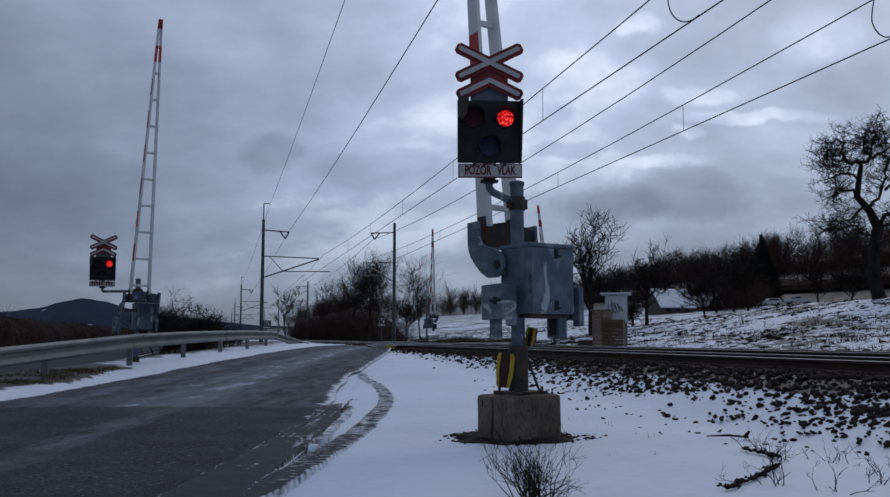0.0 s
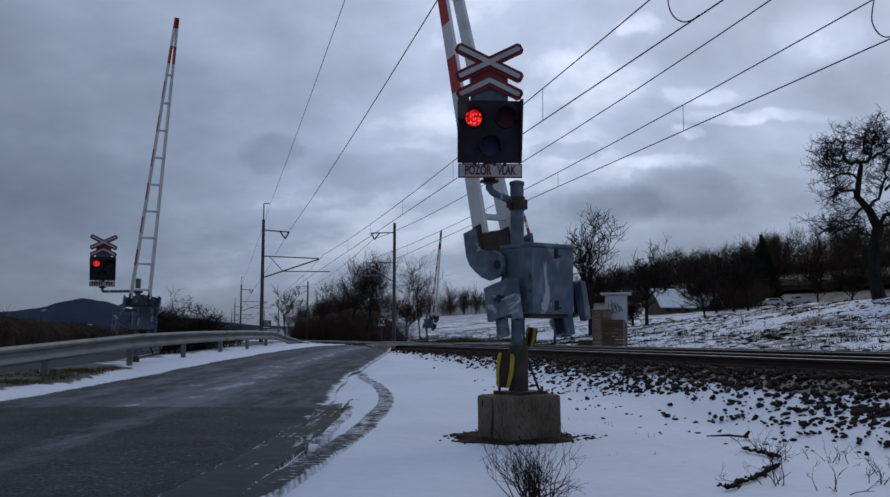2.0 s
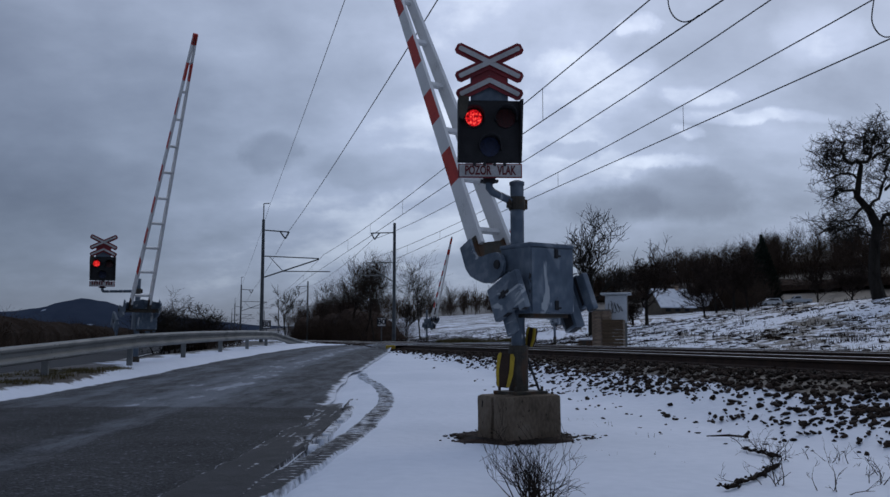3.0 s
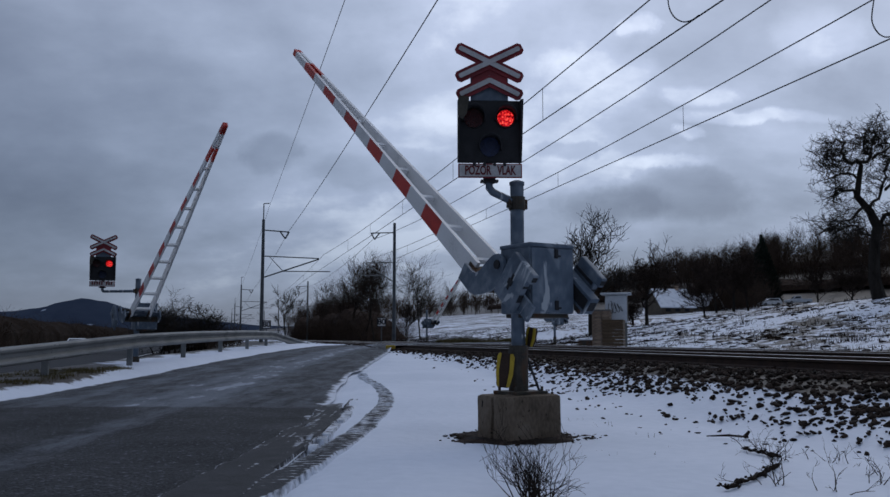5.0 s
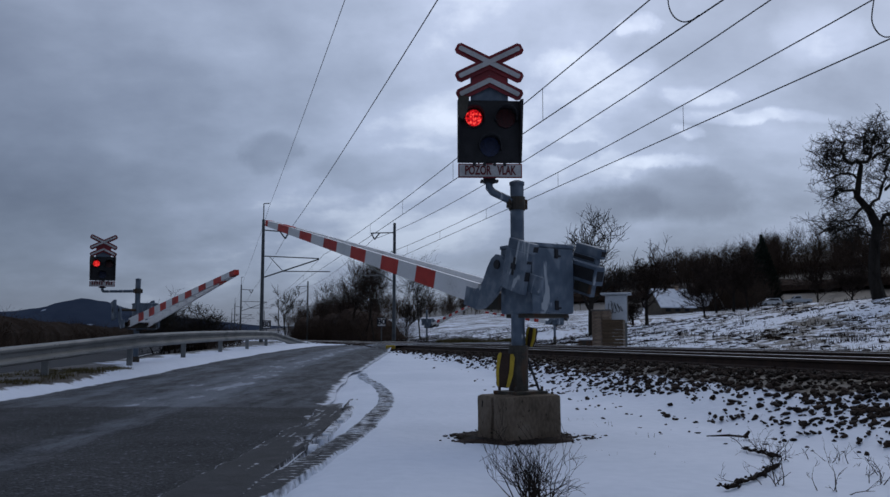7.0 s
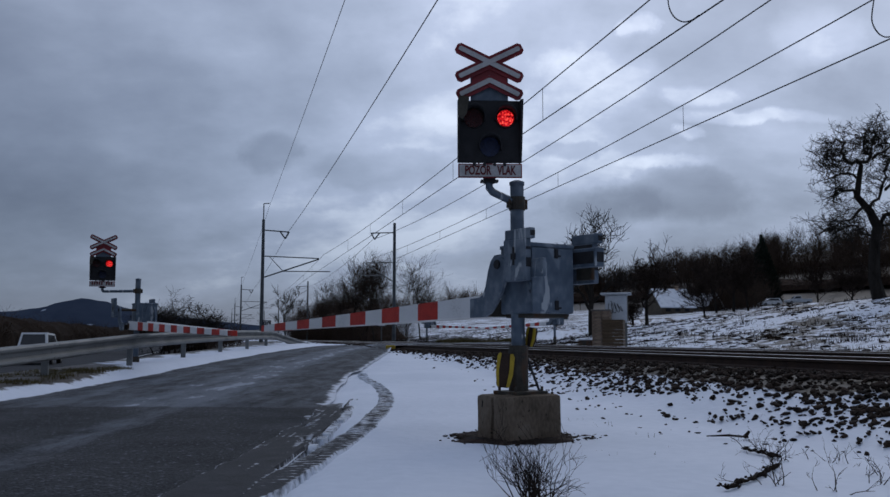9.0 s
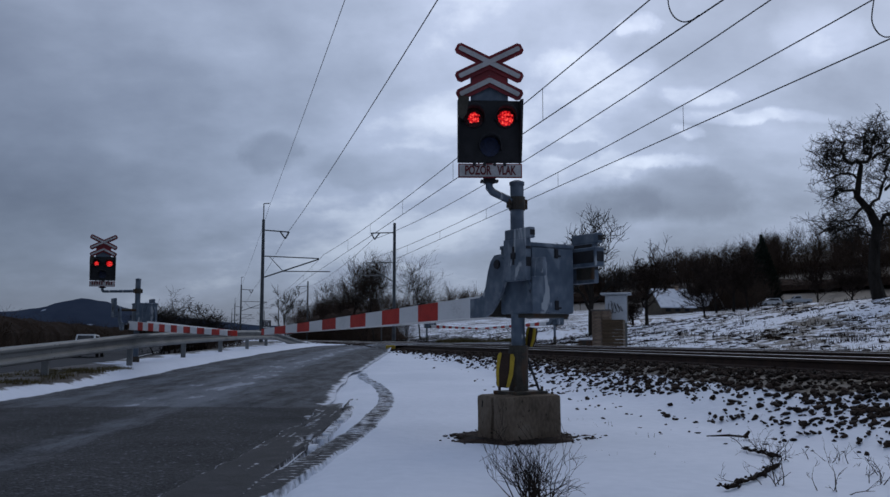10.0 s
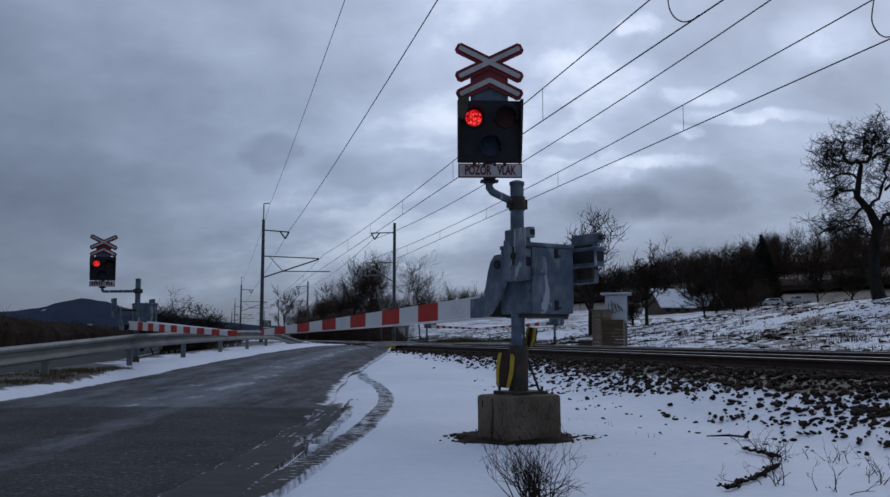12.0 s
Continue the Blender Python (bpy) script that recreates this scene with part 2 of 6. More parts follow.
M = {
    "snow": snow_ground(),
    "road": road_surface(),
    "asphalt": mat("far_asphalt", [(0.024, 0.026, 0.030), (0.044, 0.047, 0.052)], rough=0.9, scale=0.6, spec=0.15),
    "line": mat("road_paint", [(0.55, 0.56, 0.57), (0.75, 0.76, 0.77)], rough=0.7, scale=3),
    "bluegrey": mat("blue_grey_paint", [(0.058, 0.080, 0.110), (0.094, 0.126, 0.165), (0.20, 0.23, 0.26)], rough=0.55, scale=3.2, bump=0.02, bump_scale=13, low=0.34, high=0.70),
    "darkmetal": mat("weathered_dark_steel", [(0.028, 0.025, 0.02), (0.075, 0.066, 0.05)], rough=0.7, metal=0.2, scale=6, bump=0.1),
    "white": mat("white_paint", [(0.42, 0.42, 0.41), (0.74, 0.74, 0.73), (0.80, 0.80, 0.80)], rough=0.45, scale=3, bump=0.03, low=0.25, high=0.6),
    "stripe": mat("weathered_white_sheet", [(0.27, 0.265, 0.26), (0.42, 0.41, 0.40), (0.52, 0.51, 0.50)], rough=0.5, scale=6, bump=0.02, low=0.3, high=0.6),
    "red": mat("red_paint", [(0.24, 0.013, 0.009), (0.50, 0.025, 0.014), (0.58, 0.042, 0.024)], rough=0.45, scale=4, bump=0.03),
    "signred": mat("crimson_sign_paint", [(0.10, 0.008, 0.012), (0.19, 0.012, 0.018), (0.25, 0.02, 0.025)], rough=0.5, scale=5, bump=0.02),
    "black": mat("black_board", [(0.010, 0.010, 0.012), (0.022, 0.022, 0.025)], rough=0.7, scale=10),
    "yellow": mat("yellow_paint", [(0.27, 0.18, 0.010), (0.48, 0.34, 0.02)], rough=0.55, scale=12, bump=0.05),
    "concrete": mat("concrete", [(0.070, 0.053, 0.037), (0.13, 0.100, 0.072), (0.18, 0.145, 0.11)], rough=0.9, scale=3.5, bump=0.5, bump_scale=40, stretch=(1, 1, 0.55), spec=0.2),
    "zinc": mat("galvanised_steel", [(0.10, 0.107, 0.108), (0.165, 0.172, 0.170), (0.21, 0.215, 0.21)], rough=0.55, metal=0.3, scale=1.5, bump=0.08),
    "mast": mat("mast_paint", [(0.05, 0.058, 0.065), (0.10, 0.112, 0.12)], rough=0.6, metal=0.2, scale=2),
    "wire": mat("wire_copper", [(0.02, 0.021, 0.024), (0.035, 0.036, 0.04)], rough=0.6, metal=0.3),
    "rust": mat("rail_rust", [(0.022, 0.012, 0.008), (0.055, 0.030, 0.019)], rough=0.85, scale=5, bump=0.2),
    "railtop": mat("polished_rail", [(0.16, 0.155, 0.155), (0.36, 0.36, 0.37)], rough=0.36, metal=1.0, scale=4, bump=0.02),
    # concrete darkened to hold the shadow band below the near rail
    "sleeper": mat("shaded_sleeper_concrete", [(0.018, 0.013, 0.010), (0.042, 0.030, 0.023)], rough=0.9, scale=4),
    "stone": mat("ballast_stone", [(0.007, 0.0048, 0.0035), (0.022, 0.0145, 0.0105), (0.062, 0.041, 0.031)], rough=0.95, scale=6, bump=0.4, bump_scale=40, per_piece=0.5, spec=0.2),
    "bark": mat("bark", [(0.013, 0.011, 0.009), (0.036, 0.031, 0.026)], rough=0.95, scale=4, bump=0.7, bump_scale=25, stretch=(1, 1, 0.3), spec=0.15),
    "twig": mat("bare_twigs", [(0.018, 0.0125, 0.0095), (0.046, 0.033, 0.026)], rough=0.95, scale=1.5, bump=0, spec=0.1),
    # brush brown darkened to carry the self-shadow inside dense growth
    "hedge": mat("hedge_self_shade", [(0.011, 0.0075, 0.0055), (0.030, 0.020, 0.0145)], rough=0.95, scale=1.6, bump=0.9, bump_scale=5, spec=0.05),
    "thicket": mat("thicket_twigs", [(0.016, 0.010, 0.0075), (0.046, 0.029, 0.021)], rough=0.95, scale=1.1, bump=1.0, bump_scale=3, spec=0.05),
    "brush": mat("winter_brush", [(0.027, 0.018, 0.013), (0.068, 0.046, 0.033)], rough=0.95, scale=0.6, bump=0, spec=0.1),
    "drygrass": mat("dry_grass", [(0.06, 0.05, 0.02), (0.14, 0.115, 0.05)], rough=0.9, scale=2, bump=0, spec=0.1),
    "conifer": mat("conifer_needles", [(0.008, 0.013, 0.010), (0.022, 0.032, 0.022)], rough=0.9, scale=2, bump=0, spec=0.15),
    # the blue of the far hill is distance haze put into its colour
    "hill": mat("hazy_wooded_hill", [(0.030, 0.042, 0.068), (0.05, 0.065, 0.095)], rough=1.0, scale=0.012, bump=0, spec=0.0),
    "lens_dark": mat("dark_red_lens", [(0.012, 0.002, 0.002), (0.07, 0.005, 0.006)], rough=0.3, scale=60, bump=0.6, bump_scale=90),
    "lens_lit": glow("lit_red_lens", 1.05),
    "lens_white": mat("unlit_clear_lens", [(0.005, 0.009, 0.03), (0.012, 0.024, 0.075)], rough=0.3, scale=40, bump=0.5, bump_scale=70),
    "lettering": mat("dark_red_lettering", [(0.085, 0.008, 0.008), (0.13, 0.012, 0.012)], rough=0.6),
    "brick": mat("old_brick", [(0.17, 0.12, 0.085), (0.34, 0.25, 0.18)], rough=0.9, scale=5, per_piece=0.5, bump=0.4),
    "mortar": mat("mortar", [(0.14, 0.125, 0.11), (0.24, 0.22, 0.2)], rough=0.95, scale=8),
    "carwhite": mat("white_car_paint", [(0.62, 0.64, 0.65), (0.72, 0.74, 0.75)], rough=0.25, scale=1, bump=0, spec=0.5),
    "glass": mat("dark_car_glass", [(0.012, 0.014, 0.017), (0.02, 0.023, 0.027)], rough=0.08, scale=1, bump=0, spec=0.6),
    "tyre": mat("tyre_rubber", [(0.014, 0.014, 0.014), (0.03, 0.03, 0.03)], rough=0.85),
    "plaster": mat("house_plaster", [(0.075, 0.060, 0.045), (0.14, 0.115, 0.085)], rough=0.9, scale=0.6),
    "cabinetgrey": mat("cabinet_enamel", [(0.45, 0.49, 0.53), (0.62, 0.65, 0.68)], rough=0.5, scale=3, bump=0.04),
}


def chipped(m, colour, scale, lo, hi, stretch=(1, 1, 0.6)):
    """Adds sparse pale chips and runs to a paint."""
    nt = m.node_tree
    n, l = nt.nodes.new, nt.links.new
    b = nt.nodes["Principled BSDF"]
    col = b.inputs["Base Color"].links[0].from_socket
    tc, mp, ns, mr, mx = n("ShaderNodeTexCoord"), n("ShaderNodeMapping"), n("ShaderNodeTexNoise"), n("ShaderNodeMapRange"), n("ShaderNodeMix")
    l(tc.outputs["Object"], mp.inputs[0])
    mp.inputs["Scale"].default_value = stretch
    ns.inputs["Scale"].default_value, ns.inputs["Detail"].default_value, ns.inputs["Distortion"].default_value = scale, 4, 0.6
    l(mp.outputs[0], ns.inputs[0])
    mr.inputs[1].default_value, mr.inputs[2].default_value = lo, hi
    l(ns.outputs[0], mr.inputs[0])
    mx.data_type = "RGBA"
    l(mr.outputs[0], mx.inputs[0])
    l(col, mx.inputs[6])
    mx.inputs[7].default_value = (*colour, 1)
    l(mx.outputs[2], b.inputs["Base Color"])


chipped(M["bluegrey"], (0.20, 0.235, 0.27), 3.4, 0.575, 0.66, (1, 1, 0.5))
chipped(M["bluegrey"], (0.38, 0.41, 0.43), 6.0, 0.615, 0.645, (1.3, 1.3, 0.35))
chipped(M["bluegrey"], (0.03, 0.032, 0.034), 11.0, 0.70, 0.72, (1, 1, 0.6))
# snow patches on the hill, dimmed and blued by the same painted haze
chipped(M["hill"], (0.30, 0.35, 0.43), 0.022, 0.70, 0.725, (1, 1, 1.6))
chipped(M["darkmetal"], (0.085, 0.040, 0.018), 5.0, 0.50, 0.66)
chipped(M["concrete"], (0.022, 0.016, 0.011), 17.0, 0.67, 0.69, (1, 1, 1))


# ---- mesh helpers ----
def link(name, bm, material, parent=None, label="", smooth=False):
    me = bpy.data.meshes.new(name)
    bm.to_mesh(me)
    bm.free()
    for m in (material if isinstance(material, (list, tuple)) else [material]):
        me.materials.append(m)
    if smooth:
        me.polygons.foreach_set("use_smooth", [True] * len(me.polygons))
    ob = new(name, me)
    if parent is not None:
        ob.parent = parent
    if label:
        ob["label"] = label
    return ob


def part(name, bm, material, parent, label="", smooth=False):
    return link(name, bm, material, parent, label, smooth)


def thing(name, m, label, category, group=""):
    ob = new(name)
    ob.matrix_basis = m
    return tagged(ob, label, category, group)


def box(bm, lo, hi, bevel=0.0, index=0):
    """A block from corner lo to corner hi."""
    c = [(a + b) / 2 for a, b in zip(lo, hi)]
    r = bmesh.ops.create_cube(bm, size=1.0, matrix=Matrix.LocRotScale(c, None, [abs(b - a) for a, b in zip(lo, hi)]))
    fs = {f for v in r["verts"] for f in v.link_faces}
    if bevel:
        g = bmesh.ops.bevel(bm, geom=list({e for f in fs for e in f.edges}), offset=bevel, segments=2, profile=0.6, affect="EDGES", clamp_overlap=True)
        fs = fs | set(g["faces"])
    for f in fs:
        if f.is_valid:
            f.material_index = index
    return bm


def rod(bm, p, q, r0, r1=None, sides=10, caps=True, index=0):
    """A round bar from p to q."""
    p, q = Vector(p), Vector(q)
    d = q - p
    turn = d.to_track_quat("Z", "Y").to_matrix().to_4x4()
    r = bmesh.ops.create_cone(bm, cap_ends=caps, segments=sides, radius1=r0, radius2=r0 if r1 is None else r1, depth=d.length, matrix=Matrix.Translation((p + q) / 2) @ turn)
    for f in {f for v in r["verts"] for f in v.link_faces}:
        f.material_index = index
    return bm


def prism(bm, outline, depth0, depth1, plane="xz", index=0):
    """An outline of (a, b) points given thickness along the third axis."""
    def at(a, b, d):
        return (a, d, b) if plane == "xz" else (a, b, d) if plane == "xy" else (d, a, b)
    lo = [bm.verts.new(at(a, b, depth0)) for a, b in outline]
    hi = [bm.verts.new(at(a, b, depth1)) for a, b in outline]
    fs = [bm.faces.new(lo), bm.faces.new(hi[::-1])]
    k = len(outline)
    for i in range(k):
        fs.append(bm.faces.new((lo[i], hi[i], hi[(i + 1) % k], lo[(i + 1) % k])))
    for f in fs:
        f.material_index = index
    bmesh.ops.recalc_face_normals(bm, faces=fs)
    return bm


def sweep(bm, path, section, index=0, closed=False):
    """Carries a section of (side, up) points along a path of points."""
    rings = []
    for i, p in enumerate(path):
        p = Vector(p)
        d = (Vector(path[min(i + 1, len(path) - 1)]) - Vector(path[max(i - 1, 0)])).normalized()
        side = d.cross(Vector((0, 0, 1))).normalized()
        top = side.cross(d)
        rings.append([bm.verts.new(p + side * a + top * b) for a, b in section])
    k = len(section)
    for a, b in zip(rings, rings[1:]):
        for i in range(k if closed else k - 1):
            bm.faces.new((a[i], a[(i + 1) % k], b[(i + 1) % k], b[i])).material_index = index
    return bm


def curve_thing(name, paths, radius, material, parent=None):
    cu = bpy.data.curves.new(name, "CURVE")
    cu.dimensions, cu.bevel_depth, cu.bevel_resolution = "3D", radius, 1
    for pts in paths:
        sp = cu.splines.new("POLY")
        sp.points.add(len(pts) - 1)
        for v, p in zip(sp.points, pts):
            v.co = (*p, 1)
    tmp = bpy.data.objects.new(name, cu)
    me = bpy.data.meshes.new_from_object(tmp)
    bpy.data.objects.remove(tmp)
    bpy.data.curves.remove(cu)
    me.materials.clear()
    me.materials.append(material)
    ob = new(name, me)
    if parent is not None:
        ob.parent = parent
    return ob


def letters(text, size, material, parent, m, name="lettering"):
    cu = bpy.data.curves.new(name, "FONT")
    cu.body, cu.size, cu.align_x, cu.align_y, cu.extrude = text, size, "CENTER", "CENTER", 0.001
    cu.offset = size * 0.035
    tmp = bpy.data.objects.new(name, cu)
    me = bpy.data.meshes.new_from_object(tmp)
    bpy.data.objects.remove(tmp)
    bpy.data.curves.remove(cu)
    me.materials.clear()
    me.materials.append(material)
    ob = new(name, me)
    ob.parent, ob.matrix_basis = parent, m
    return ob


def lerp(x, pts):
    return float(np.interp(x, [p[0] for p in pts], [p[1] for p in pts]))


# ---- plan of the ground: the track runs at 14.1 degrees left of the view ----
TA = radians(14.1)
TD, TN = Vector((-math.sin(TA), math.cos(TA), 0)), Vector((math.cos(TA), math.sin(TA), 0))
RAIL_TOP = 0.70


def along(s, w, z=0.0):
    """The place s metres along the track and w metres to its right, seen from the camera."""
    return TD * s + TN * w + Vector((0, 0, z))


RISE = [(0, 0.06), (8, 0.08), (14, 0.16), (20, 0.27), (30, 0.47), (40, 0.63), (46, 0.66), (400, 0.66)]
PROFILE = [(-60, -0.4), (4.3, -0.4), (4.9, 0.13), (5.5, 0.30), (6.2, 0.54), (13.4, 0.54), (14.6, 0.40), (17, 0.60), (22, 0.95), (29.6, 1.85), (40, 2.8), (69, 4.7), (99, 6.5), (112, 7.3), (150, 14.8), (200, 27), (300, 42), (600, 75), (3000, 160)]
ROAD_C = [(-30, -3.3, 4.6), (0, -3.4, 4.5), (5, -3.55, 4.7), (8, -3.6, 4.65), (11, -3.72, 4.35), (17, -3.98, 4.0), (24, -4.1, 4.1), (34, -4.1, 4.0), (42, -3.4, 4.6), (50, -1.2, 5.0), (58, 2.2, 5.2), (66, 7.0, 5.4), (76, 15.0, 5.4), (90, 29.0, 5.4)]


def road_mid(y):
    return float(np.interp(y, [r[0] for r in ROAD_C], [r[1] for r in ROAD_C])), float(np.interp(y, [r[0] for r in ROAD_C], [r[2] for r in ROAD_C]))


def base_height(x, y):
    w = x * TN.x + y * TN.y
    base = lerp(y, RISE)
    z = max(base, lerp(w, PROFILE)) if w > 4.3 else base
    s = x * TD.x + y * TD.y
    if w > 17:
        near = min(1.0, max(0.0, (62 - s) / 27))
        z += 0.98 * near * near * (3 - 2 * near) * lerp(w, [(17, 0.0), (29.6, 1.0), (34, 0.9), (48, 0.0)])
        z += 0.02 * min(max(0.0, s - 120), 200) * min(1.0, (w - 17) / 20)
    if -8.1 < x < -6.1 and y < 42:
        z += 0.12 * min(1.0, (-6.1 - x) / 0.6)
    edge = -8.1 if y < 44 else -8.1 - (y - 44) * 0.25
    if x < edge:
        k = min(1.0, (edge - x) / 2.5)
        k = k * k * (3 - 2 * k)
        z = z * (1 - k) + -0.54 * k
    cx, wid = road_mid(y)
    if y < 90 and abs(x - cx) < wid / 2 + 0.3 and (w < 6.0 or w > 14):
        z -= 0.06
    if w > 13.4 and y < 90 and abs(x - cx) < wid / 2 + 4:
        z = min(z, 0.6 + 0.02 * max(0, w - 16))
    return z


def height(x, y):
    """The ground with its small hollows and lumps."""
    soft = 0.03 if -16 < x < 16 and y < 60 else 0.15 if y < 200 else 0.0
    if x * TN.x + y * TN.y > 14.5 and y < 120:
        soft = 0.12
    z = base_height(x, y)
    if soft:
        z += soft * noise.noise(Vector((x * 0.55, y * 0.55, 0.3))) + 0.02 * noise.noise(Vector((x * 2.3, y * 2.3, 5)))
    return z


def bare(x, y):
    """How far the snow has gone: 0 full cover, 0.5 patchy."""
    w = x * TN.x + y * TN.y
    if w > 13.6:
        return lerp(w, [(13.6, 0.48), (16, 0.36), (24, 0.35), (40, 0.365), (70, 0.375), (98, 0.37), (108, 0.47), (114, 0.50), (122, 0.53), (600, 0.54)])
    if w > 4.4:
        # extra bare soil by the rail also stands for the ballast shoulder's shadow
        return -0.3 * min(1.0, max(0.0, (y - 14) / 7)) * (1 if w < 6.2 else 0) + lerp(w, [(4.4, -0.1), (5.0, 0.0), (5.5, 0.16), (5.9, 0.42), (6.15, 0.66)])
    if x < -6.05:
        gap = 0.3 * min(1.0, max(0.0, (y - 16) / 4))
        return lerp(-x, [(6.05, 0.10 - gap), (6.45, 0.38 - gap), (6.9, 0.56 - gap), (8.4, 0.55), (2000, 0.5)])
    if y > 42:
        return 0.25
    return -0.2


def build_ground():
    def steps(edges):
        out = []
        for a, b, st in edges:
            k = max(1, round((b - a) / st))
            out += [a + (b - a) * i / k for i in range(k)]
        return out + [edges[-1][1]]
    xs = steps([(-4000, -400, 450), (-400, -60, 34), (-60, -16, 4), (-16, 16, 0.25), (16, 60, 1.5), (60, 400, 12), (400, 4000, 400)])
    ys = steps([(-60, 0, 6), (0, 24, 0.25), (24, 60, 0.6), (60, 120, 3), (120, 500, 14), (500, 4800, 300)])
    verts, bares = [], []
    for y in ys:
        for x in xs:
            z = height(x, y)
            verts.append((x, y, z))
            bares.append(bare(x, y))
    nx = len(xs)
    faces = [(j * nx + i, j * nx + i + 1, (j + 1) * nx + i + 1, (j + 1) * nx + i) for j in range(len(ys) - 1) for i in range(nx - 1)]
    me = bpy.data.meshes.new("ground")
    me.from_pydata(verts, [], faces)
    me.attributes.new("bare", "FLOAT", "POINT").data.foreach_set("value", bares)
    me.polygons.foreach_set("use_smooth", [True] * len(faces))
    me.materials.append(M["snow"])
    return tagged(new("ground", me), "snow-covered ground with bare soil and dry grass", "ground", kind="structure")


def build_road():
    """The lane that climbs to the crossing, with a cambered top and broken edges."""
    ys = [-30 + i * 0.25 for i in range(460)]
    verts, rim, frost, cols = [], [], [], 25
    for y in ys:
        cx, wid = road_mid(y)
        w_mid = cx * TN.x + y * TN.y
        ang = 0.0
        if y > 36:
            ang = math.atan2(road_mid(y + 1)[0] - road_mid(y - 1)[0], 2)
        for k in range(cols):
            u = k / (cols - 1) * 2 - 1
            jag = 0.10 * noise.noise(Vector((u * 0.5, y * 0.9, 2))) * abs(u)
            off = u * (wid / 2 + 0.10) + jag
            x, yy = cx + off * math.cos(ang), y - off * math.sin(ang) * 0.5
            w = x * TN.x + yy * TN.y
            z = lerp(yy, RISE) + 0.005 - 0.03 * u * u
            if w > 4.8:
                z = max(z, lerp(w, [(4.8, 0.2), (6.4, RAIL_TOP - 0.02), (13.4, RAIL_TOP - 0.02), (16, 0.66), (30, 0.9), (60, 1.6)]))
            verts.append((x, yy, z))
            rim.append(max(0.0, (abs(u) - 0.86) / 0.14) * (0.72 if u > 0 else 0.6))
            frost.append(0.26 * math.exp(-((u - 0.17) / 0.20) ** 2) + 0.10 * math.exp(-((u + 0.62) / 0.12) ** 2) + (0.30 * math.exp(-((u + 0.12) / 0.045) ** 2) + 0.20 if y > 10.75 else -0.03))
    n = cols
    faces = [(j * n + i, j * n + i + 1, (j + 1) * n + i + 1, (j + 1) * n + i) for j in range(len(ys) - 1) for i in range(n - 1)]
    me = bpy.data.meshes.new("road")
    me.from_pydata(verts, [], faces)
    for key, vals in (("rim", rim), ("frost", frost)):
        me.attributes.new(key, "FLOAT", "POINT").data.foreach_set("value", vals)
    me.polygons.foreach_set("use_smooth", [True] * len(faces))
    me.materials.append(M["road"])
    road = tagged(new("road", me), "worn grey asphalt lane with frost streaks climbing to the crossing", "road", kind="structure")
    bm = bmesh.new()
    pts = [along(s, -10.4, -0.455) for s in range(-40, 500, 20)]
    sweep(bm, pts, [(-4.2, -0.1), (-4.2, 0.0), (0, 0.05), (4.2, 0.0), (4.2, -0.1)])
    main = tagged(link("road", bm, M["asphalt"]), "grey main road beyond the guardrail", "road", kind="structure")
    for w in (-6.5, -14.3):
        bm = bmesh.new()
        sweep(bm, [along(s, w, -0.445) for s in range(-40, 500, 20)], [(-0.1, 0), (0.1, 0)])
        part("edge_line", bm, M["line"], main)


build_ground()
build_road()


# ---- railway: two tracks, ballast, crossing ----
RAIL_SECTION = [(-0.075, -0.14), (-0.075, -0.128), (-0.012, -0.112), (-0.010, -0.045), (-0.036, -0.035), (-0.036, -0.004), (-0.028, 0.0), (0.028, 0.0), (0.036, -0.004), (0.036, -0.035), (0.010, -0.045), (0.012, -0.112), (0.075, -0.128), (0.075, -0.14)]


def build_track(mid):
    track = thing("railway_track", pose(0, 0, 0), "rusty steel rails on concrete sleepers in ballast", "railway track", "railway tracks")
    for side in (-0.7525, 0.7525):
        bm = bmesh.new()
        sweep(bm, [along(s, mid + side, RAIL_TOP) for s in (-60, -20, 0, 10, 20, 30, 40, 60, 100, 200, 420)], RAIL_SECTION)
        for f in bm.faces:
            zs = [v.co.z for v in f.verts]
            f.material_index = 1 if min(zs) > RAIL_TOP - 0.006 else 0
        part("rail", bm, [M["rust"], M["railtop"]], track)
    bm = bmesh.new()
    box(bm, (-1.25, -0.13, -0.16), (1.25, 0.13, 0.0), 0.02)
    first = part("sleeper", bm, M["sleeper"], track)
    first.matrix_basis = Matrix.Translation(along(-10, mid, RAIL_TOP - 0.142)) @ pose(0, 0, 0, 0, 0, 14.1)
    for k in range(1, 120):
        o = new("sleeper", first.data)
        o.parent = track
        o.matrix_basis = Matrix.Translation(along(-10 + 0.6 * k, mid, RAIL_TOP - 0.142)) @ pose(0, 0, 0, 0, 0, 14.1)
    return track


for mid in (7.84, 11.84):
    build_track(mid)


# ---- the crossing barriers ----
ARM_AZ = 32.6
NEAR_ARM = [(0.0, 88.8), (1.0, 88.3), (1.5, 85.2), (2.0, 78.5), (2.5, 72.2), (3.0, 65.5), (3.6, 57.9), (4.2, 50.5), (4.8, 42.4), (5.0, 40.1), (5.5, 34.0), (6.0, 27.8), (6.5, 21.7), (7.0, 15.6), (7.2, 13.2), (7.7, 7.6), (8.2, 2.4), (8.6, 0.9), (9.5, 0.4), (10.2, 0.0), (12.0, 0.0)]
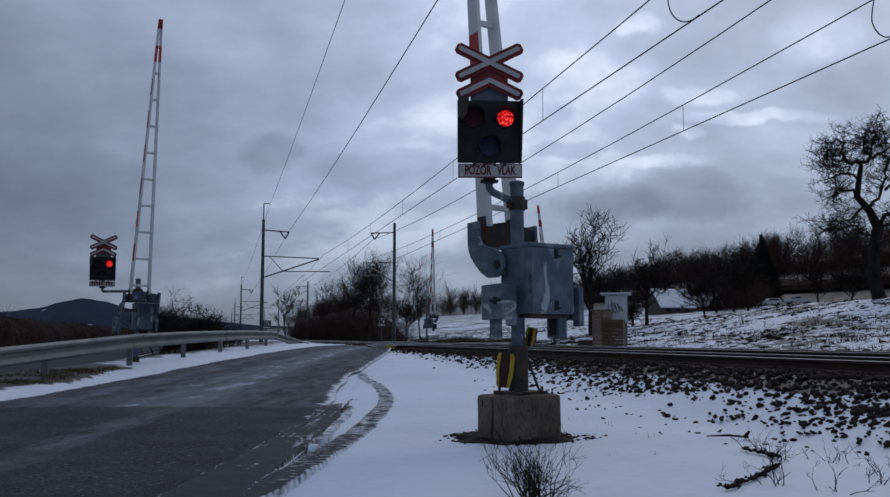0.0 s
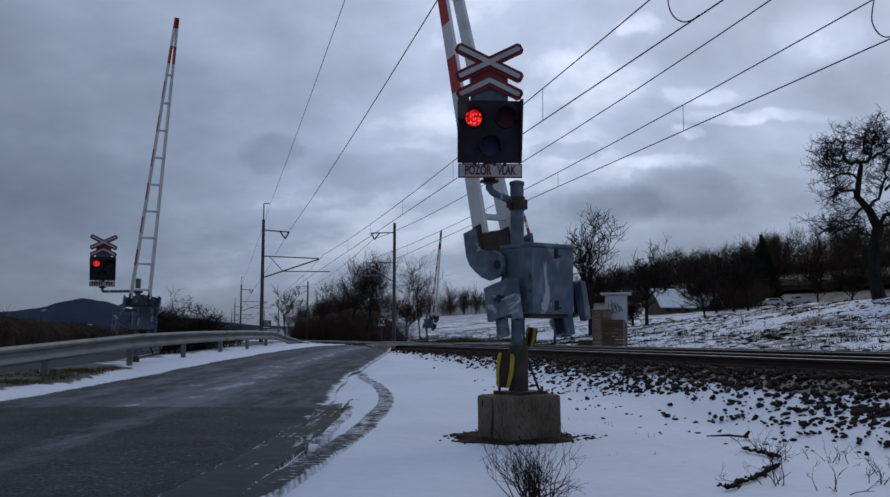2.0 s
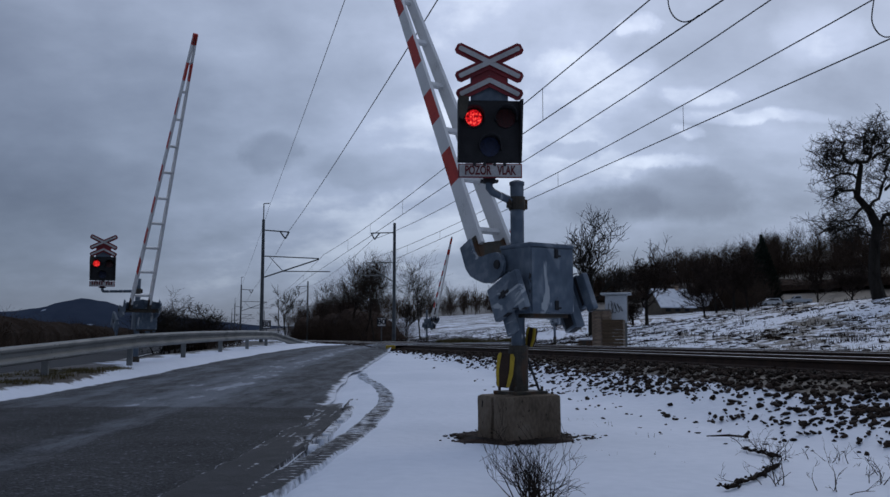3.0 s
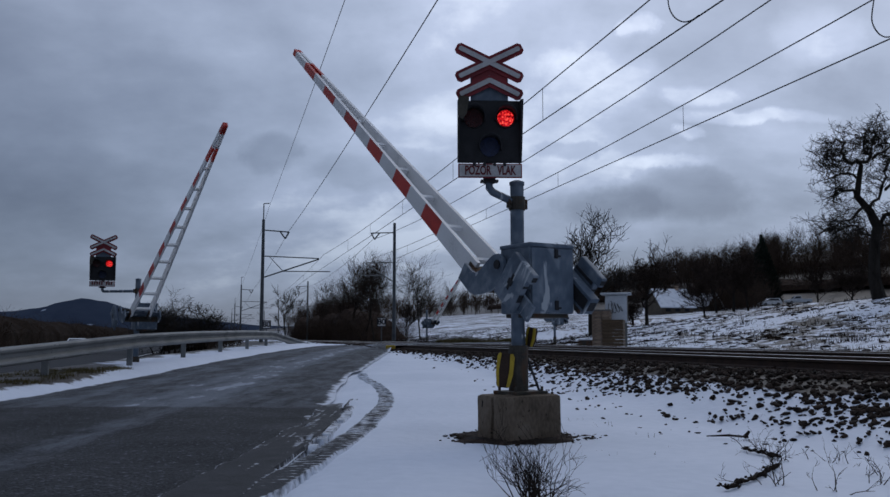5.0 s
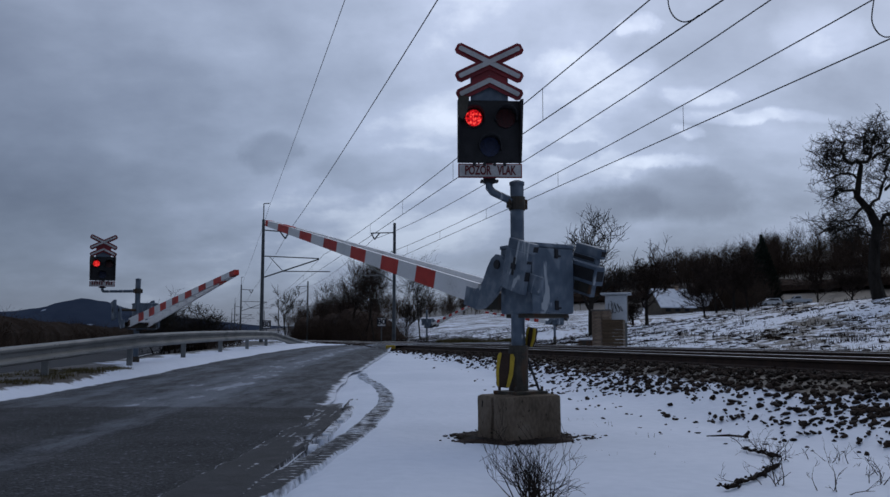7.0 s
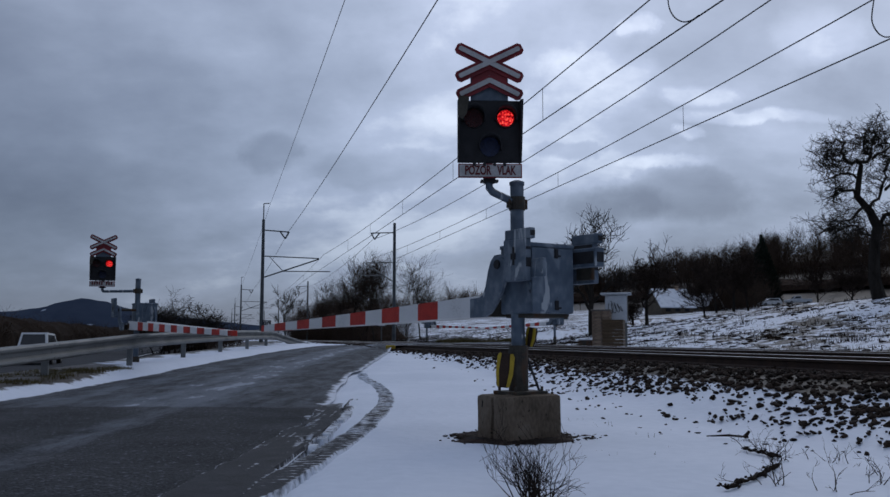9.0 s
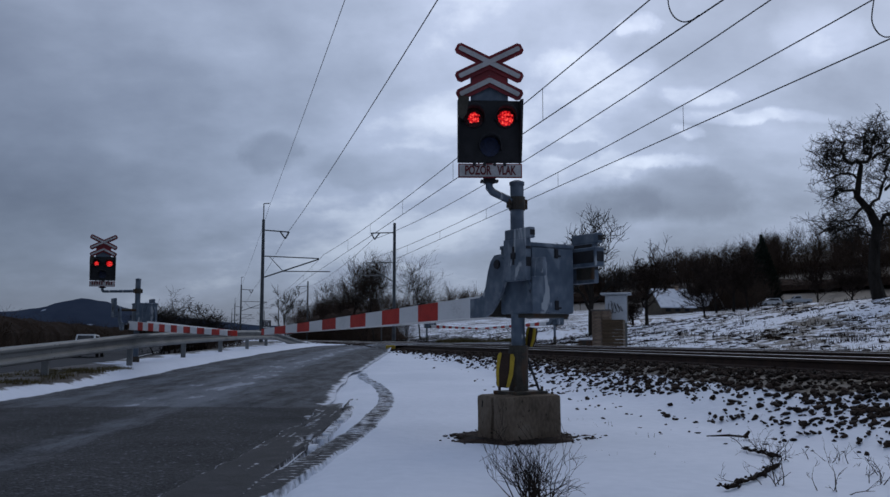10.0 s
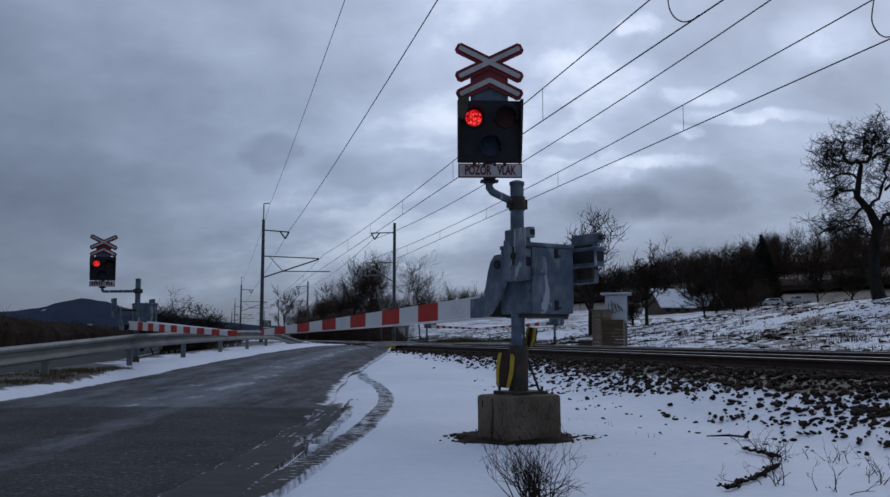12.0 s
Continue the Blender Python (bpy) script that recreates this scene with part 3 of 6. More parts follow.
FAR_ARM = [(0.0, 85.0), (1.0, 84.6), (1.5, 80.8), (2.0, 72.9), (2.5, 66.4), (3.0, 59.1), (3.6, 51.3), (4.2, 43.5), (4.8, 35.7), (5.0, 33.1), (5.5, 26.8), (6.0, 20.7), (6.5, 14.7), (7.0, 8.8), (7.2, 6.5), (7.6, 2.4), (8.0, 0.6), (8.6, 0.0), (12.0, 0.0)]
PIVOT = (0.13, 1.52)
MOVERS = []


def signal_head(barrier, m, sign, text):
    """Black lamp board with two red lamps over a clear one, a striped cross above and a plate below; it faces -y."""
    bm = bmesh.new()
    box(bm, (-0.288, 0.0, -0.285), (0.288, 0.03, 0.285), 0.008)
    for x0, x1, z0, z1 in ((-0.288, -0.27, -0.28, 0.285), (0.27, 0.288, -0.28, 0.285)):
        prism(bm, [(0.0, z0), (0.0, z1), (-0.17, z1 - 0.03), (-0.05, z0 + 0.12)], x0, x1, "yz")
    head = part("signal_head", bm, M["black"], barrier, "black lamp board with alternating red lamps")
    head.matrix_basis = m
    bm = bmesh.new()
    box(bm, (-0.165, 0.03, -0.2), (0.165, 0.16, 0.24), 0.02)
    part("lamp_case", bm, M["bluegrey"], head)
    lamps = []
    for x, z, r in ((-0.143, 0.117, 0.088), (0.143, 0.117, 0.088), (0.0, -0.143, 0.088)):
        bm = bmesh.new()
        k = 28
        rings = []
        for rr, yy in ((r + 0.012, 0.0), (r + 0.016, -0.05), (r + 0.016, -0.17), (r + 0.004, -0.17), (r + 0.004, -0.02)):
            ring = []
            for i in range(k + 1):
                a = radians(-20 + 220 * i / k)
                cut = yy * (0.55 + 0.45 * max(0.0, math.sin(a))) if yy < -0.02 else yy
                ring.append(bm.verts.new((x + rr * math.cos(a), cut, z + rr * math.sin(a))))
            rings.append(ring)
        for a, b in zip(rings, rings[1:]):
            for i in range(k):
                bm.faces.new((a[i], a[i + 1], b[i + 1], b[i]))
        part("visor", bm, M["black"], head, smooth=True)
        bm = bmesh.new()
        if z > 0:
            rod(bm, (x, 0.0, z), (x, -0.020, z), r * 0.98, sides=28)
            part("red_lens", bm, M["lens_dark"], head, "round dark red signal lens")
            # the faceted glowing core comes forward through the lens when its lamp is on
            bm = bmesh.new()
            rings, seed = [], Vector((x * 31, 3.0, 1.0))
            for i in range(10):
                rr, yy = r * 0.84 * i / 9, -0.020 * (1 - (i / 9) ** 2)
                ring = []
                for j in range(30 if i else 1):
                    a = 2 * math.pi * j / 30
                    p = Vector((rr * math.cos(a), yy, rr * math.sin(a)))
                    ring.append(bm.verts.new(p + Vector((0, 0.009 * noise.noise(p * 60 + seed), 0))))
                rings.append(ring)
            for j in range(30):
                bm.faces.new((rings[0][0], rings[1][j], rings[1][(j + 1) % 30]))
                for a, b in zip(rings[1:], rings[2:]):
                    bm.faces.new((a[j], b[j], b[(j + 1) % 30], a[(j + 1) % 30]))
            core = part("lamp_core", bm, M["lens_lit"], head, "glowing red faceted lamp core")
            core.matrix_basis = pose(x, -0.024, z)
            lamps.append((core, (x, z), x < 0))
        else:
            rod(bm, (x, 0.0, z), (x, -0.012, z), r, sides=28)
            part("clear_lens", bm, M["lens_white"], head, "unlit bluish clear lens")
    MOVERS.append(("lamps", lamps))
    # warning plate
    bm = bmesh.new()
    box(bm, (-0.285, -0.045, -0.430), (0.285, -0.03, -0.302), 0.004)
    plate = part("warning_plate", bm, M["signred"], head, "white plate with red border reading POZOR VLAK" if text else "white plate with red border and dark lettering")
    bm = bmesh.new()
    box(bm, (-0.274, -0.050, -0.419), (0.274, -0.046, -0.313), 0.002)
    part("plate_face", bm, M["stripe"], plate)
    if text:
        for word, cx, wd in (("POZOR", -0.110, 0.235), ("VLAK", 0.145, 0.17)):
            o = letters(word, 0.112, M["lettering"], plate, pose(cx, -0.052, -0.3665, 90, 0, 0))
            xs = [v.co.x for v in o.data.vertices]
            k = wd / (max(xs) - min(xs))
            for v in o.data.vertices:
                v.co.x *= k
    else:
        for i in range(9):
            if i == 5:
                continue
            bm = bmesh.new()
            box(bm, (-0.235 + 0.053 * i, -0.054, -0.39), (-0.20 + 0.053 * i, -0.0505, -0.318))
            part("letter_bar", bm, M["lettering"], plate)
    for x in (-0.14, -0.05, 0.04, 0.13):
        bm = bmesh.new()
        box(bm, (x - 0.012, -0.058, -0.325), (x + 0.012, -0.02, -0.288), 0.003)
        part("clip", bm, M["black"], plate, "small black fixing clip")
    bm = bmesh.new()
    prism(bm, [(-0.286, 0.278), (-0.190, 0.270), (-0.215, 0.12), (-0.255, 0.06), (-0.286, 0.10)], -0.185, -0.176)
    part("side_flap", bm, M["darkmetal"], head, "bent dark metal flap at the corner of the board")
    bm = bmesh.new()
    rod(bm, (0, 0.06, -0.46), (0, 0.06, -0.40), 0.055, sides=16)
    box(bm, (-0.08, 0.0, -0.455), (0.08, 0.10, -0.435), 0.006)
    part("mount", bm, M["black"], head, "black clamp under the board")
    # backing plate and striped cross
    bm = bmesh.new()
    box(bm, (-0.17, 0.005, 0.285), (0.17, 0.025, 0.56), 0.004)
    part("backing_plate", bm, M["bluegrey"], head)

    def bar(name, a, b, wd, y0, y1, material, parent):
        a, b = Vector((a[0], 0, a[1])), Vector((b[0], 0, b[1]))
        d = (b - a).normalized()
        up = Vector((-d.z, 0, d.x)) * wd / 2
        tip = d * wd * 0.25
        bm = bmesh.new()
        pts = [a + up, a - tip + up * 0.55, a - tip - up * 0.55, a - up, b - up, b + tip - up * 0.55, b + tip + up * 0.55, b + up]
        prism(bm, [(p.x, p.z) for p in pts], y0, y1)
        return part(name, bm, material, parent)

    arms = [((-0.275, 0.765), (0.275, 0.495)), ((-0.275, 0.495), (0.275, 0.765))]
    halves = [((-0.268, 0.328), (0.0, 0.462)), ((0.0, 0.462), (0.268, 0.328))]
    for k, (a, b) in enumerate(arms + halves):
        red = bar("cross_arm", a, b, 0.108, -0.012 - 0.006 * k, -0.008 - 0.006 * k + 0.003, M["signred"], head)
        d = (Vector(b) - Vector(a)).normalized() * 0.012
        o = bar("white_stripe", (a[0] + (d[0] if k != 3 else 0), a[1] + (d[1] if k != 3 else 0)), (b[0] - (d[0] if k != 2 else 0), b[1] - (d[1] if k != 2 else 0)), 0.043, -0.036 - 0.003 * k, -0.033 - 0.003 * k, M["stripe"], red)
    bm = bmesh.new()
    prism(bm, [(-0.16, 0.43), (0.0, 0.52), (0.16, 0.43), (0.16, 0.49), (0.0, 0.60), (-0.16, 0.49)], 0.0, 0.004)
    part("red_field", bm, M["signred"], head)
    return head


def barrier(m, table, label, arm_length, mirror=1, head=None, plinth=0.0, text=False, span=(0.10, -0.55), beams=(0.0, 0.085, -0.34, 0.035)):
    """One barrier post; its x axis points along the lowered boom, its side axis is flipped where mirror is -1."""
    y = mirror
    BEAM = beams
    root = thing("level_crossing_barrier", m, label, "barrier", "crossing barriers")
    k = 24
    if plinth:
        bm = bmesh.new()
        box(bm, (-0.27, -0.27, -0.30), (-0.045, 0.325, plinth), 0.035)
        box(bm, (-0.05, -0.25, -0.30), (-0.005, 0.27, plinth - 0.03))
        box(bm, (-0.015, -0.25, -0.30), (0.21, 0.315, plinth - 0.002), 0.035)
        bmesh.ops.subdivide_edges(bm, edges=[e for e in bm.edges if e.calc_length() > 0.15], cuts=4, use_grid_fill=True)
        for v in bm.verts:
            v.co += Vector((noise.noise(v.co * 9), noise.noise(v.co * 9 + Vector((5, 0, 0))), noise.noise(v.co * 9 + Vector((0, 7, 0))))) * 0.014
        part("concrete_base", bm, M["concrete"], root, "stained concrete foundation block")
    z0 = plinth
    bm = bmesh.new()
    box(bm, (-0.17, -0.2, z0), (0.15, 0.17, z0 + 0.03), 0.006)
    for a in ((-0.13, -0.16), (0.11, -0.16), (-0.13, 0.13), (0.11, 0.13)):
        rod(bm, (a[0], a[1], z0), (a[0], a[1], z0 + 0.07), 0.014, sides=6)
    part("foot_plate", bm, M["darkmetal"], root)
    bm = bmesh.new()
    rod(bm, (0, 0, z0 + 0.03), (0, 0, z0 + 0.43), 0.088, sides=k)
    part("sleeve", bm, M["darkmetal"], root, smooth=False)
    bm = bmesh.new()
    rod(bm, (0, 0, z0 + 0.41), (0, 0, 2.24), 0.062, sides=k)
    rod(bm, (0, 0, 2.24), (0, 0, 2.268), 0.069, sides=k)
    rod(bm, (0, 0, 2.268), (0, 0, 2.285), 0.069, 0.03, sides=k)
    part("post", bm, M["bluegrey"], root, "blue-grey painted steel post", smooth=False)
    # drive housing with overlapping lid, hinges and catches
    bm = bmesh.new()
    a, b = sorted((-0.43 * y, 0.065 * y))
    box(bm, (-0.26, a, 1.07), (0.17, b, 1.66), 0.014)
    cabinet = part("drive_housing", bm, M["bluegrey"], root, "blue-grey drive housing with chipped paint")
    bm = bmesh.new()
    box(bm, (-0.272, a - 0.008, 1.655), (0.178, b + 0.008, 1.695), 0.014)
    part("lid", bm, M["bluegrey"], cabinet)
    bm = bmesh.new()
    box(bm, (-0.278, a + 0.012, 1.085), (-0.262, b - 0.012, 1.645), 0.006)
    part("door_panel", bm, M["bluegrey"], cabinet)
    for zz in (1.10, 1.56):
        bm = bmesh.new()
        box(bm, (-0.296, -0.215 * y - 0.018, zz), (-0.279, -0.215 * y + 0.018, zz + 0.085), 0.004)
        box(bm, (-0.302, -0.225 * y - 0.03, zz + 0.01), (-0.297, -0.225 * y + 0.012, zz + 0.028), 0.001)
        part("catch", bm, M["black"], cabinet)
    bm = bmesh.new()
    box(bm, (-0.22, a + 0.03, 1.035), (0.13, b - 0.03, 1.07), 0.004)
    part("floor_plate", bm, M["darkmetal"], cabinet)
    # stub that carries the signs, and the hazard boards at the foot
    if plinth:
        for wx, wy, wz, rz, hh in ((-0.150, -0.125, 0.425, 10, 0.30), (0.105, -0.02, 0.78, -66, 0.17)):
            bm = bmesh.new()
            prism(bm, [(-0.06, 0.03), (-0.045, 0.0), (0.045, 0.0), (0.06, 0.03), (0.075, hh - 0.03), (0.06, hh), (-0.05, hh), (-0.07, hh - 0.03)], -0.01, 0.01)
            board = part("hazard_board", bm, M["rust"], root, "dark board with yellow edges")
            board.matrix_basis = m.inverted() @ Matrix.Translation(m.translation + Vector((wx, wy, wz))) @ pose(0, 0, 0, -6, 8, rz)
            for sx in (-1, 1):
                bm = bmesh.new()
                k = 1.5 if sx > 0 else 1.0
                prism(bm, [(sx * 0.055, 0.004), (sx * 0.078, hh * 0.4), (sx * 0.078, hh - 0.03), (sx * 0.060, hh + 0.002), (sx * (0.060 - 0.016 * k), hh - 0.004), (sx * (0.078 - 0.024 * k), hh * 0.5), (sx * (0.055 - 0.018 * k), 0.004)], -0.018, -0.0105)
                part("yellow_edge", bm, M["yellow"], board, "yellow edge strip")
        bm = bmesh.new()
        rod(bm, (-0.15, -0.13, z0), (-0.05, -0.06, z0 + 0.32), 0.012, sides=6)
        part("stay_rod", bm, M["black"], root)
    # boom: side plates, trough, two beams, rungs and counterweights, all turning on one axis
    bm = bmesh.new()
    a, b = sorted((span[1] * y, span[0] * y))
    prism(bm, [(0.20, -0.47), (0.23, -0.47), (0.23, -0.31), (0.20, -0.31)], a, b)
    # gabled cross plate between the side plates
    ridge = a + (b - a) * (0.36 if y > 0 else 0.5)
    prism(bm, [(0.205, a), (0.205, b), (0.40, b), (0.475, ridge), (0.38, a)], -0.345, -0.325, "xy", index=0 if y > 0 else 1)
    for yy in (BEAM[0] * y, BEAM[2] * y):
        box(bm, (0.24, yy - 0.035, -0.445), (0.50, yy + 0.035, -0.32), 0.006)
    boom = part("boom", bm, [M["darkmetal"], M["bluegrey"]], root, "red and white striped boom on grey side plates")
    MOVERS.append(("boom", boom, (PIVOT[0], 0, PIVOT[1]), table))
    plate = [(0.44, -0.30), (0.30, -0.295), (0.235, -0.27), (0.19, -0.20), (0.15, -0.06), (0.11, 0.03), (0.05, 0.085), (-0.03, 0.09), (-0.09, 0.05), (-0.115, -0.03), (-0.11, -0.16), (-0.05, -0.27), (0.03, -0.36), (0.11, -0.435), (0.21, -0.475), (0.44, -0.478)]
    for yy in (span[0] * y, span[1] * y):
        bm = bmesh.new()
        lo, hi = sorted((yy, yy + math.copysign(0.03, yy)))
        prism(bm, plate, lo, hi)
        side = part("side_plate", bm, M["bluegrey"], boom, "blue-grey plate with pale scuffs")
        bm = bmesh.new()
        rod(bm, (0.0, yy, 0.0), (0.0, yy + math.copysign(0.045, yy), 0.0), 0.042, sides=12)
        part("axle_cap", bm, M["black"], side)
    for yy in ((span[0] + 0.035) * y, (span[1] - 0.03) * y):
        s = math.copysign(1, yy)
        bm = bmesh.new()
        lo, hi = sorted((yy, yy + s * 0.062))
        box(bm, (-0.50, lo, -0.17), (-0.18, hi, 0.20), 0.012)
        box(bm, (-0.56, lo, 0.19), (-0.20, hi, 0.285), 0.012)
        weight = part("counterweight", bm, M["bluegrey"], boom, "blue-grey counterweight plate with slotted bolt")
        bm = bmesh.new()
        box(bm, (-0.345, yy + s * 0.060, -0.03), (-0.315, yy + s * 0.067, 0.13), 0.012)
        box(bm, (-0.362, yy + s * 0.060, 0.02), (-0.298, yy + s * 0.073, 0.075), 0.008)
        part("slot_bolt", bm, M["black"], weight)
        bm = bmesh.new()
        lo, hi = sorted((yy - s * 0.035, yy - s * 0.004))
        far_side = yy * y < 0.5 * (span[0] + span[1])
        box(bm, (-0.66 if not far_side else -0.52, lo, -0.14), (-0.30, hi, 0.02), 0.01)
        hanger = part("hanger", bm, M["darkmetal" if far_side else "bluegrey"], boom)
        if far_side:
            front = (span[1] + 0.10) * y
            # the black plates paint the shade of hollows; no holes are cut
            for x0, x1, z0b, z1b, at_y, m2, nm in ((-0.645, -0.14, 0.0, 0.108, front, "black", "opening"), (-0.48, -0.20, 0.153, 0.187, yy, "black", "recess"), (-0.51, -0.31, -0.13, -0.025, yy - s * 0.035, "darkmetal", "lower_plate")):
                bm = bmesh.new()
                p0, p1 = sorted((at_y - s * 0.004, at_y + s * 0.004))
                box(bm, (x0, p0, z0b), (x1, p1, z1b), 0.002)
                part(nm, bm, M[m2], hanger)
            bm = bmesh.new()
            rod(bm, (-0.27, front - s * 0.012, -0.09), (-0.27, front - s * 0.012, 0.20), 0.011, sides=8)
            part("tie_rod", bm, M["bluegrey"], hanger)
        ylo, yhi = sorted((yy + s * 0.004, yy + s * 0.055))
        # black strips laid on the solid end face paint the shade of slits
        for x0, z0b, z1b in ((-0.503, -0.05, 0.03), (-0.563, 0.215, 0.262), (-0.503, 0.10, 0.125)):
            bm = bmesh.new()
            box(bm, (x0, ylo, z0b), (x0 + 0.01, yhi, z1b), 0.002)
            part("slot_shade", bm, M["black"], weight, "black strip painted for a shaded slit")
    bm = bmesh.new()
    rod(bm, (0, span[0] * y, 0), (0, span[1] * y, 0), 0.03, sides=12)
    part("axle", bm, M["darkmetal"], boom)
    # guard box beside the far side plate
    e0, e1 = sorted(((span[1] - 0.005) * y, (span[1] + 0.10) * y))
    bm = bmesh.new()
    box(bm, (-0.67, e0, -0.03), (-0.12, e1, 0.14), 0.01)
    guard = part("guard_box", bm, M["bluegrey"], boom, "blue-grey guard box with a black plate for its shaded mouth")
    # black plate on the end face in place of a shaded hollow
    bm = bmesh.new()
    box(bm, (-0.676, e0 + 0.015, 0.01), (-0.666, e1 - 0.015, 0.10), 0.002)
    part("opening", bm, M["black"], guard)
    l0, l1 = 0.40, arm_length
    for yy0, yy1, side_sign in ((BEAM[0] * y, BEAM[1] * y, y), (BEAM[2] * y, BEAM[3] * y, -y)):
        outer = 1 if side_sign > 0 else 3
        bm = bmesh.new()
        bands = [l0, 1.17]
        while bands[-1] + 0.39 < l1:
            bands.append(bands[-1] + 0.387)
        bands.append(l1)
        for i, (p, q) in enumerate(zip(bands, bands[1:])):
            ring = []
            for t in (p, q):
                f = (t - l0) / (l1 - l0)
                h = 0.100 * (1 - f) + 0.044 * f
                c = yy0 + (yy1 - yy0) * f
                zc = -0.365 - 0.215 * f
                ring.append([bm.verts.new((t, c + dy, zc + dz)) for dy, dz in ((-0.02, -h), (0.02, -h), (0.02, h), (-0.02, h))])
            for j in range(4):
                bm.faces.new((ring[0][j], ring[0][(j + 1) % 4], ring[1][(j + 1) % 4], ring[1][j])).material_index = i % 2 if j == outer or p > 0.80 * l1 else 0
            if i == 0:
                bm.faces.new(ring[0][::-1])
            if i == len(bands) - 2:
                bm.faces.new(ring[1]).material_index = i % 2
        bmesh.ops.remove_doubles(bm, verts=bm.verts, dist=0.0004)
        bmesh.ops.recalc_face_normals(bm, faces=bm.faces)
        part("beam", bm, [M["white"], M["red"]], boom, "red and white striped beam")
    t = 0.57
    while t < l1 - 0.5:
        f = (t - l0) / (l1 - l0)
        c0, c1 = (BEAM[0] + (BEAM[1] - BEAM[0]) * f) * y, (BEAM[2] + (BEAM[3] - BEAM[2]) * f) * y
        zc = -0.365 - 0.215 * f
        bm = bmesh.new()
        lo, hi = sorted((c0, c1))
        box(bm, (t, lo + 0.02, zc - 0.025), (t + 0.05, hi - 0.02, zc + 0.025), 0.004)
        part("rung", bm, M["white"], boom)
        t += 0.62
    if head is not None:
        local = m.inverted()
        hp = local @ head
        signal_head(root, hp, 1, text)
        c = hp.translation
        pts = [c + Vector((0, 0, -0.27)), c + Vector((0, 0, -0.50)), c + Vector((0, 0, -0.53)), Vector((0, 0, 2.07)) if plinth else Vector((0, 0, c.z - 0.53))]
        bracket = curve_thing("head_bracket", [[hp @ Vector((0, 0.06, -0.27)), hp @ Vector((0, 0.06, -0.50)), hp @ Vector((0.03, 0.06, -0.54)), pts[3]]], 0.035, M["bluegrey"], root)
        bm = bmesh.new()
        rod(bm, (0, 0, pts[3].z - 0.06), (0, 0, pts[3].z + 0.06), 0.075, sides=16)
        for sx in (-0.085, 0.085):
            box(bm, (-0.02, sx - 0.022, pts[3].z - 0.045), (0.02, sx + 0.022, pts[3].z + 0.045), 0.004)
            rod(bm, (-0.03, sx, pts[3].z), (0.03, sx, pts[3].z), 0.012, sides=6)
        part("collar", bm, M["darkmetal"], root)
    return root


def facing(x, y, z, az):
    """Pose with the x axis along azimuth az, degrees left of the view."""
    return pose(x, y, z, 0, 0, 90 + az)


NEAR = (0.655, 7.92, 0.10)
near_barrier = barrier(facing(*NEAR, ARM_AZ), NEAR_ARM, "blue-grey crossing barrier post with warning lights and striped boom", 5.92, 1, head=pose(0.40, 7.75, 2.80, 0, 0, 2), plinth=0.36, text=True)
FARB = (-7.33, 21.0, 0.10)
far_barrier = barrier(facing(*FARB, ARM_AZ + 180), FAR_ARM, "distant crossing barrier post with warning lights behind the guardrail", 6.82, -1, head=pose(-8.15, 20.9, 2.61, 0, 0, 17), plinth=0.0, span=(0.42, -0.34), beams=(0.30, 0.035, -0.12, -0.01))
barrier(facing(5.9, 47.5, 0.62, ARM_AZ), FAR_ARM, "crossing barrier on the far side of the tracks", 6.3, 1)
barrier(facing(-1.25, 60.5, 0.62, ARM_AZ + 180), NEAR_ARM, "crossing barrier on the far side of the tracks", 6.3, -1)


# ---- overhead line ----
def mast(s, w, side, arm_to, top, tall=False):
    root = thing("catenary_mast", Matrix.Translation(along(s, w, 0.5)) @ pose(0, 0, 0, 0, 0, 14.1), "grey steel overhead line mast with bracket arms and insulators", "mast", "overhead line masts")
    d = side
    bm = bmesh.new()
    rod(bm, (0, 0, -0.4), (0, 0, top), 0.17, 0.12, sides=10)
    if tall:
        rod(bm, (0, 0, top), (0.0, 0, top + 1.3), 0.05, sides=6)
        rod(bm, (0, 0, top + 1.3), (0.45, 0, top + 1.35), 0.04, sides=6)
    part("pole", bm, M["mast"], root)
    bm = bmesh.new()
    rod(bm, (0, 0, top - 0.85), (2.05 * d, 0, top - 0.95), 0.05, sides=6)
    rod(bm, (1.35 * d, 0, top - 0.95), (1.75 * d, 0, top - 1.5), 0.06, sides=6)
    rod(bm, (2.05 * d, 0, top - 0.95), (1.75 * d, 0, top - 1.5), 0.06, sides=6)
    part("feeder_arm", bm, M["mast"], root)
    bm = bmesh.new()
    rod(bm, (0, 0, 7.05), (arm_to * d, 0, 6.95), 0.045, sides=6)
    rod(bm, (0, 0, 5.3), (arm_to * d, 0, 6.9), 0.055, sides=6)
    rod(bm, (arm_to * 0.35 * d, 0, 5.85), (arm_to * 1.2 * d, 0, 5.9), 0.04, sides=6)
    rod(bm, (0.5 * d, 0, 7.04), (arm_to * 0.36 * d, 0, 5.86), 0.03, sides=6)
    part("cantilever", bm, M["mast"], root)


NEAR_S, FAR_S = [-68.2, 1.8, 71.8, 160.0, 245.0, 330.0], [-65.0, 5.0, 75.0, 156.0, 240.0, 325.0]
for s in NEAR_S[2:]:
    mast(s, 2.95, 1, 4.5, 10.0, True)
for s in FAR_S[2:]:
    mast(s, 14.3, -1, 2.5, 10.5)


def span_points(s0, s1, w, v_sup, v_mid, n=14, climb=0.0):
    return [along(s0 + (s1 - s0) * i / n, w, EYE + v_mid + (v_sup - v_mid) * (2 * i / n - 1) ** 2 + climb * (s0 + (s1 - s0) * i / n)) for i in range(n + 1)]


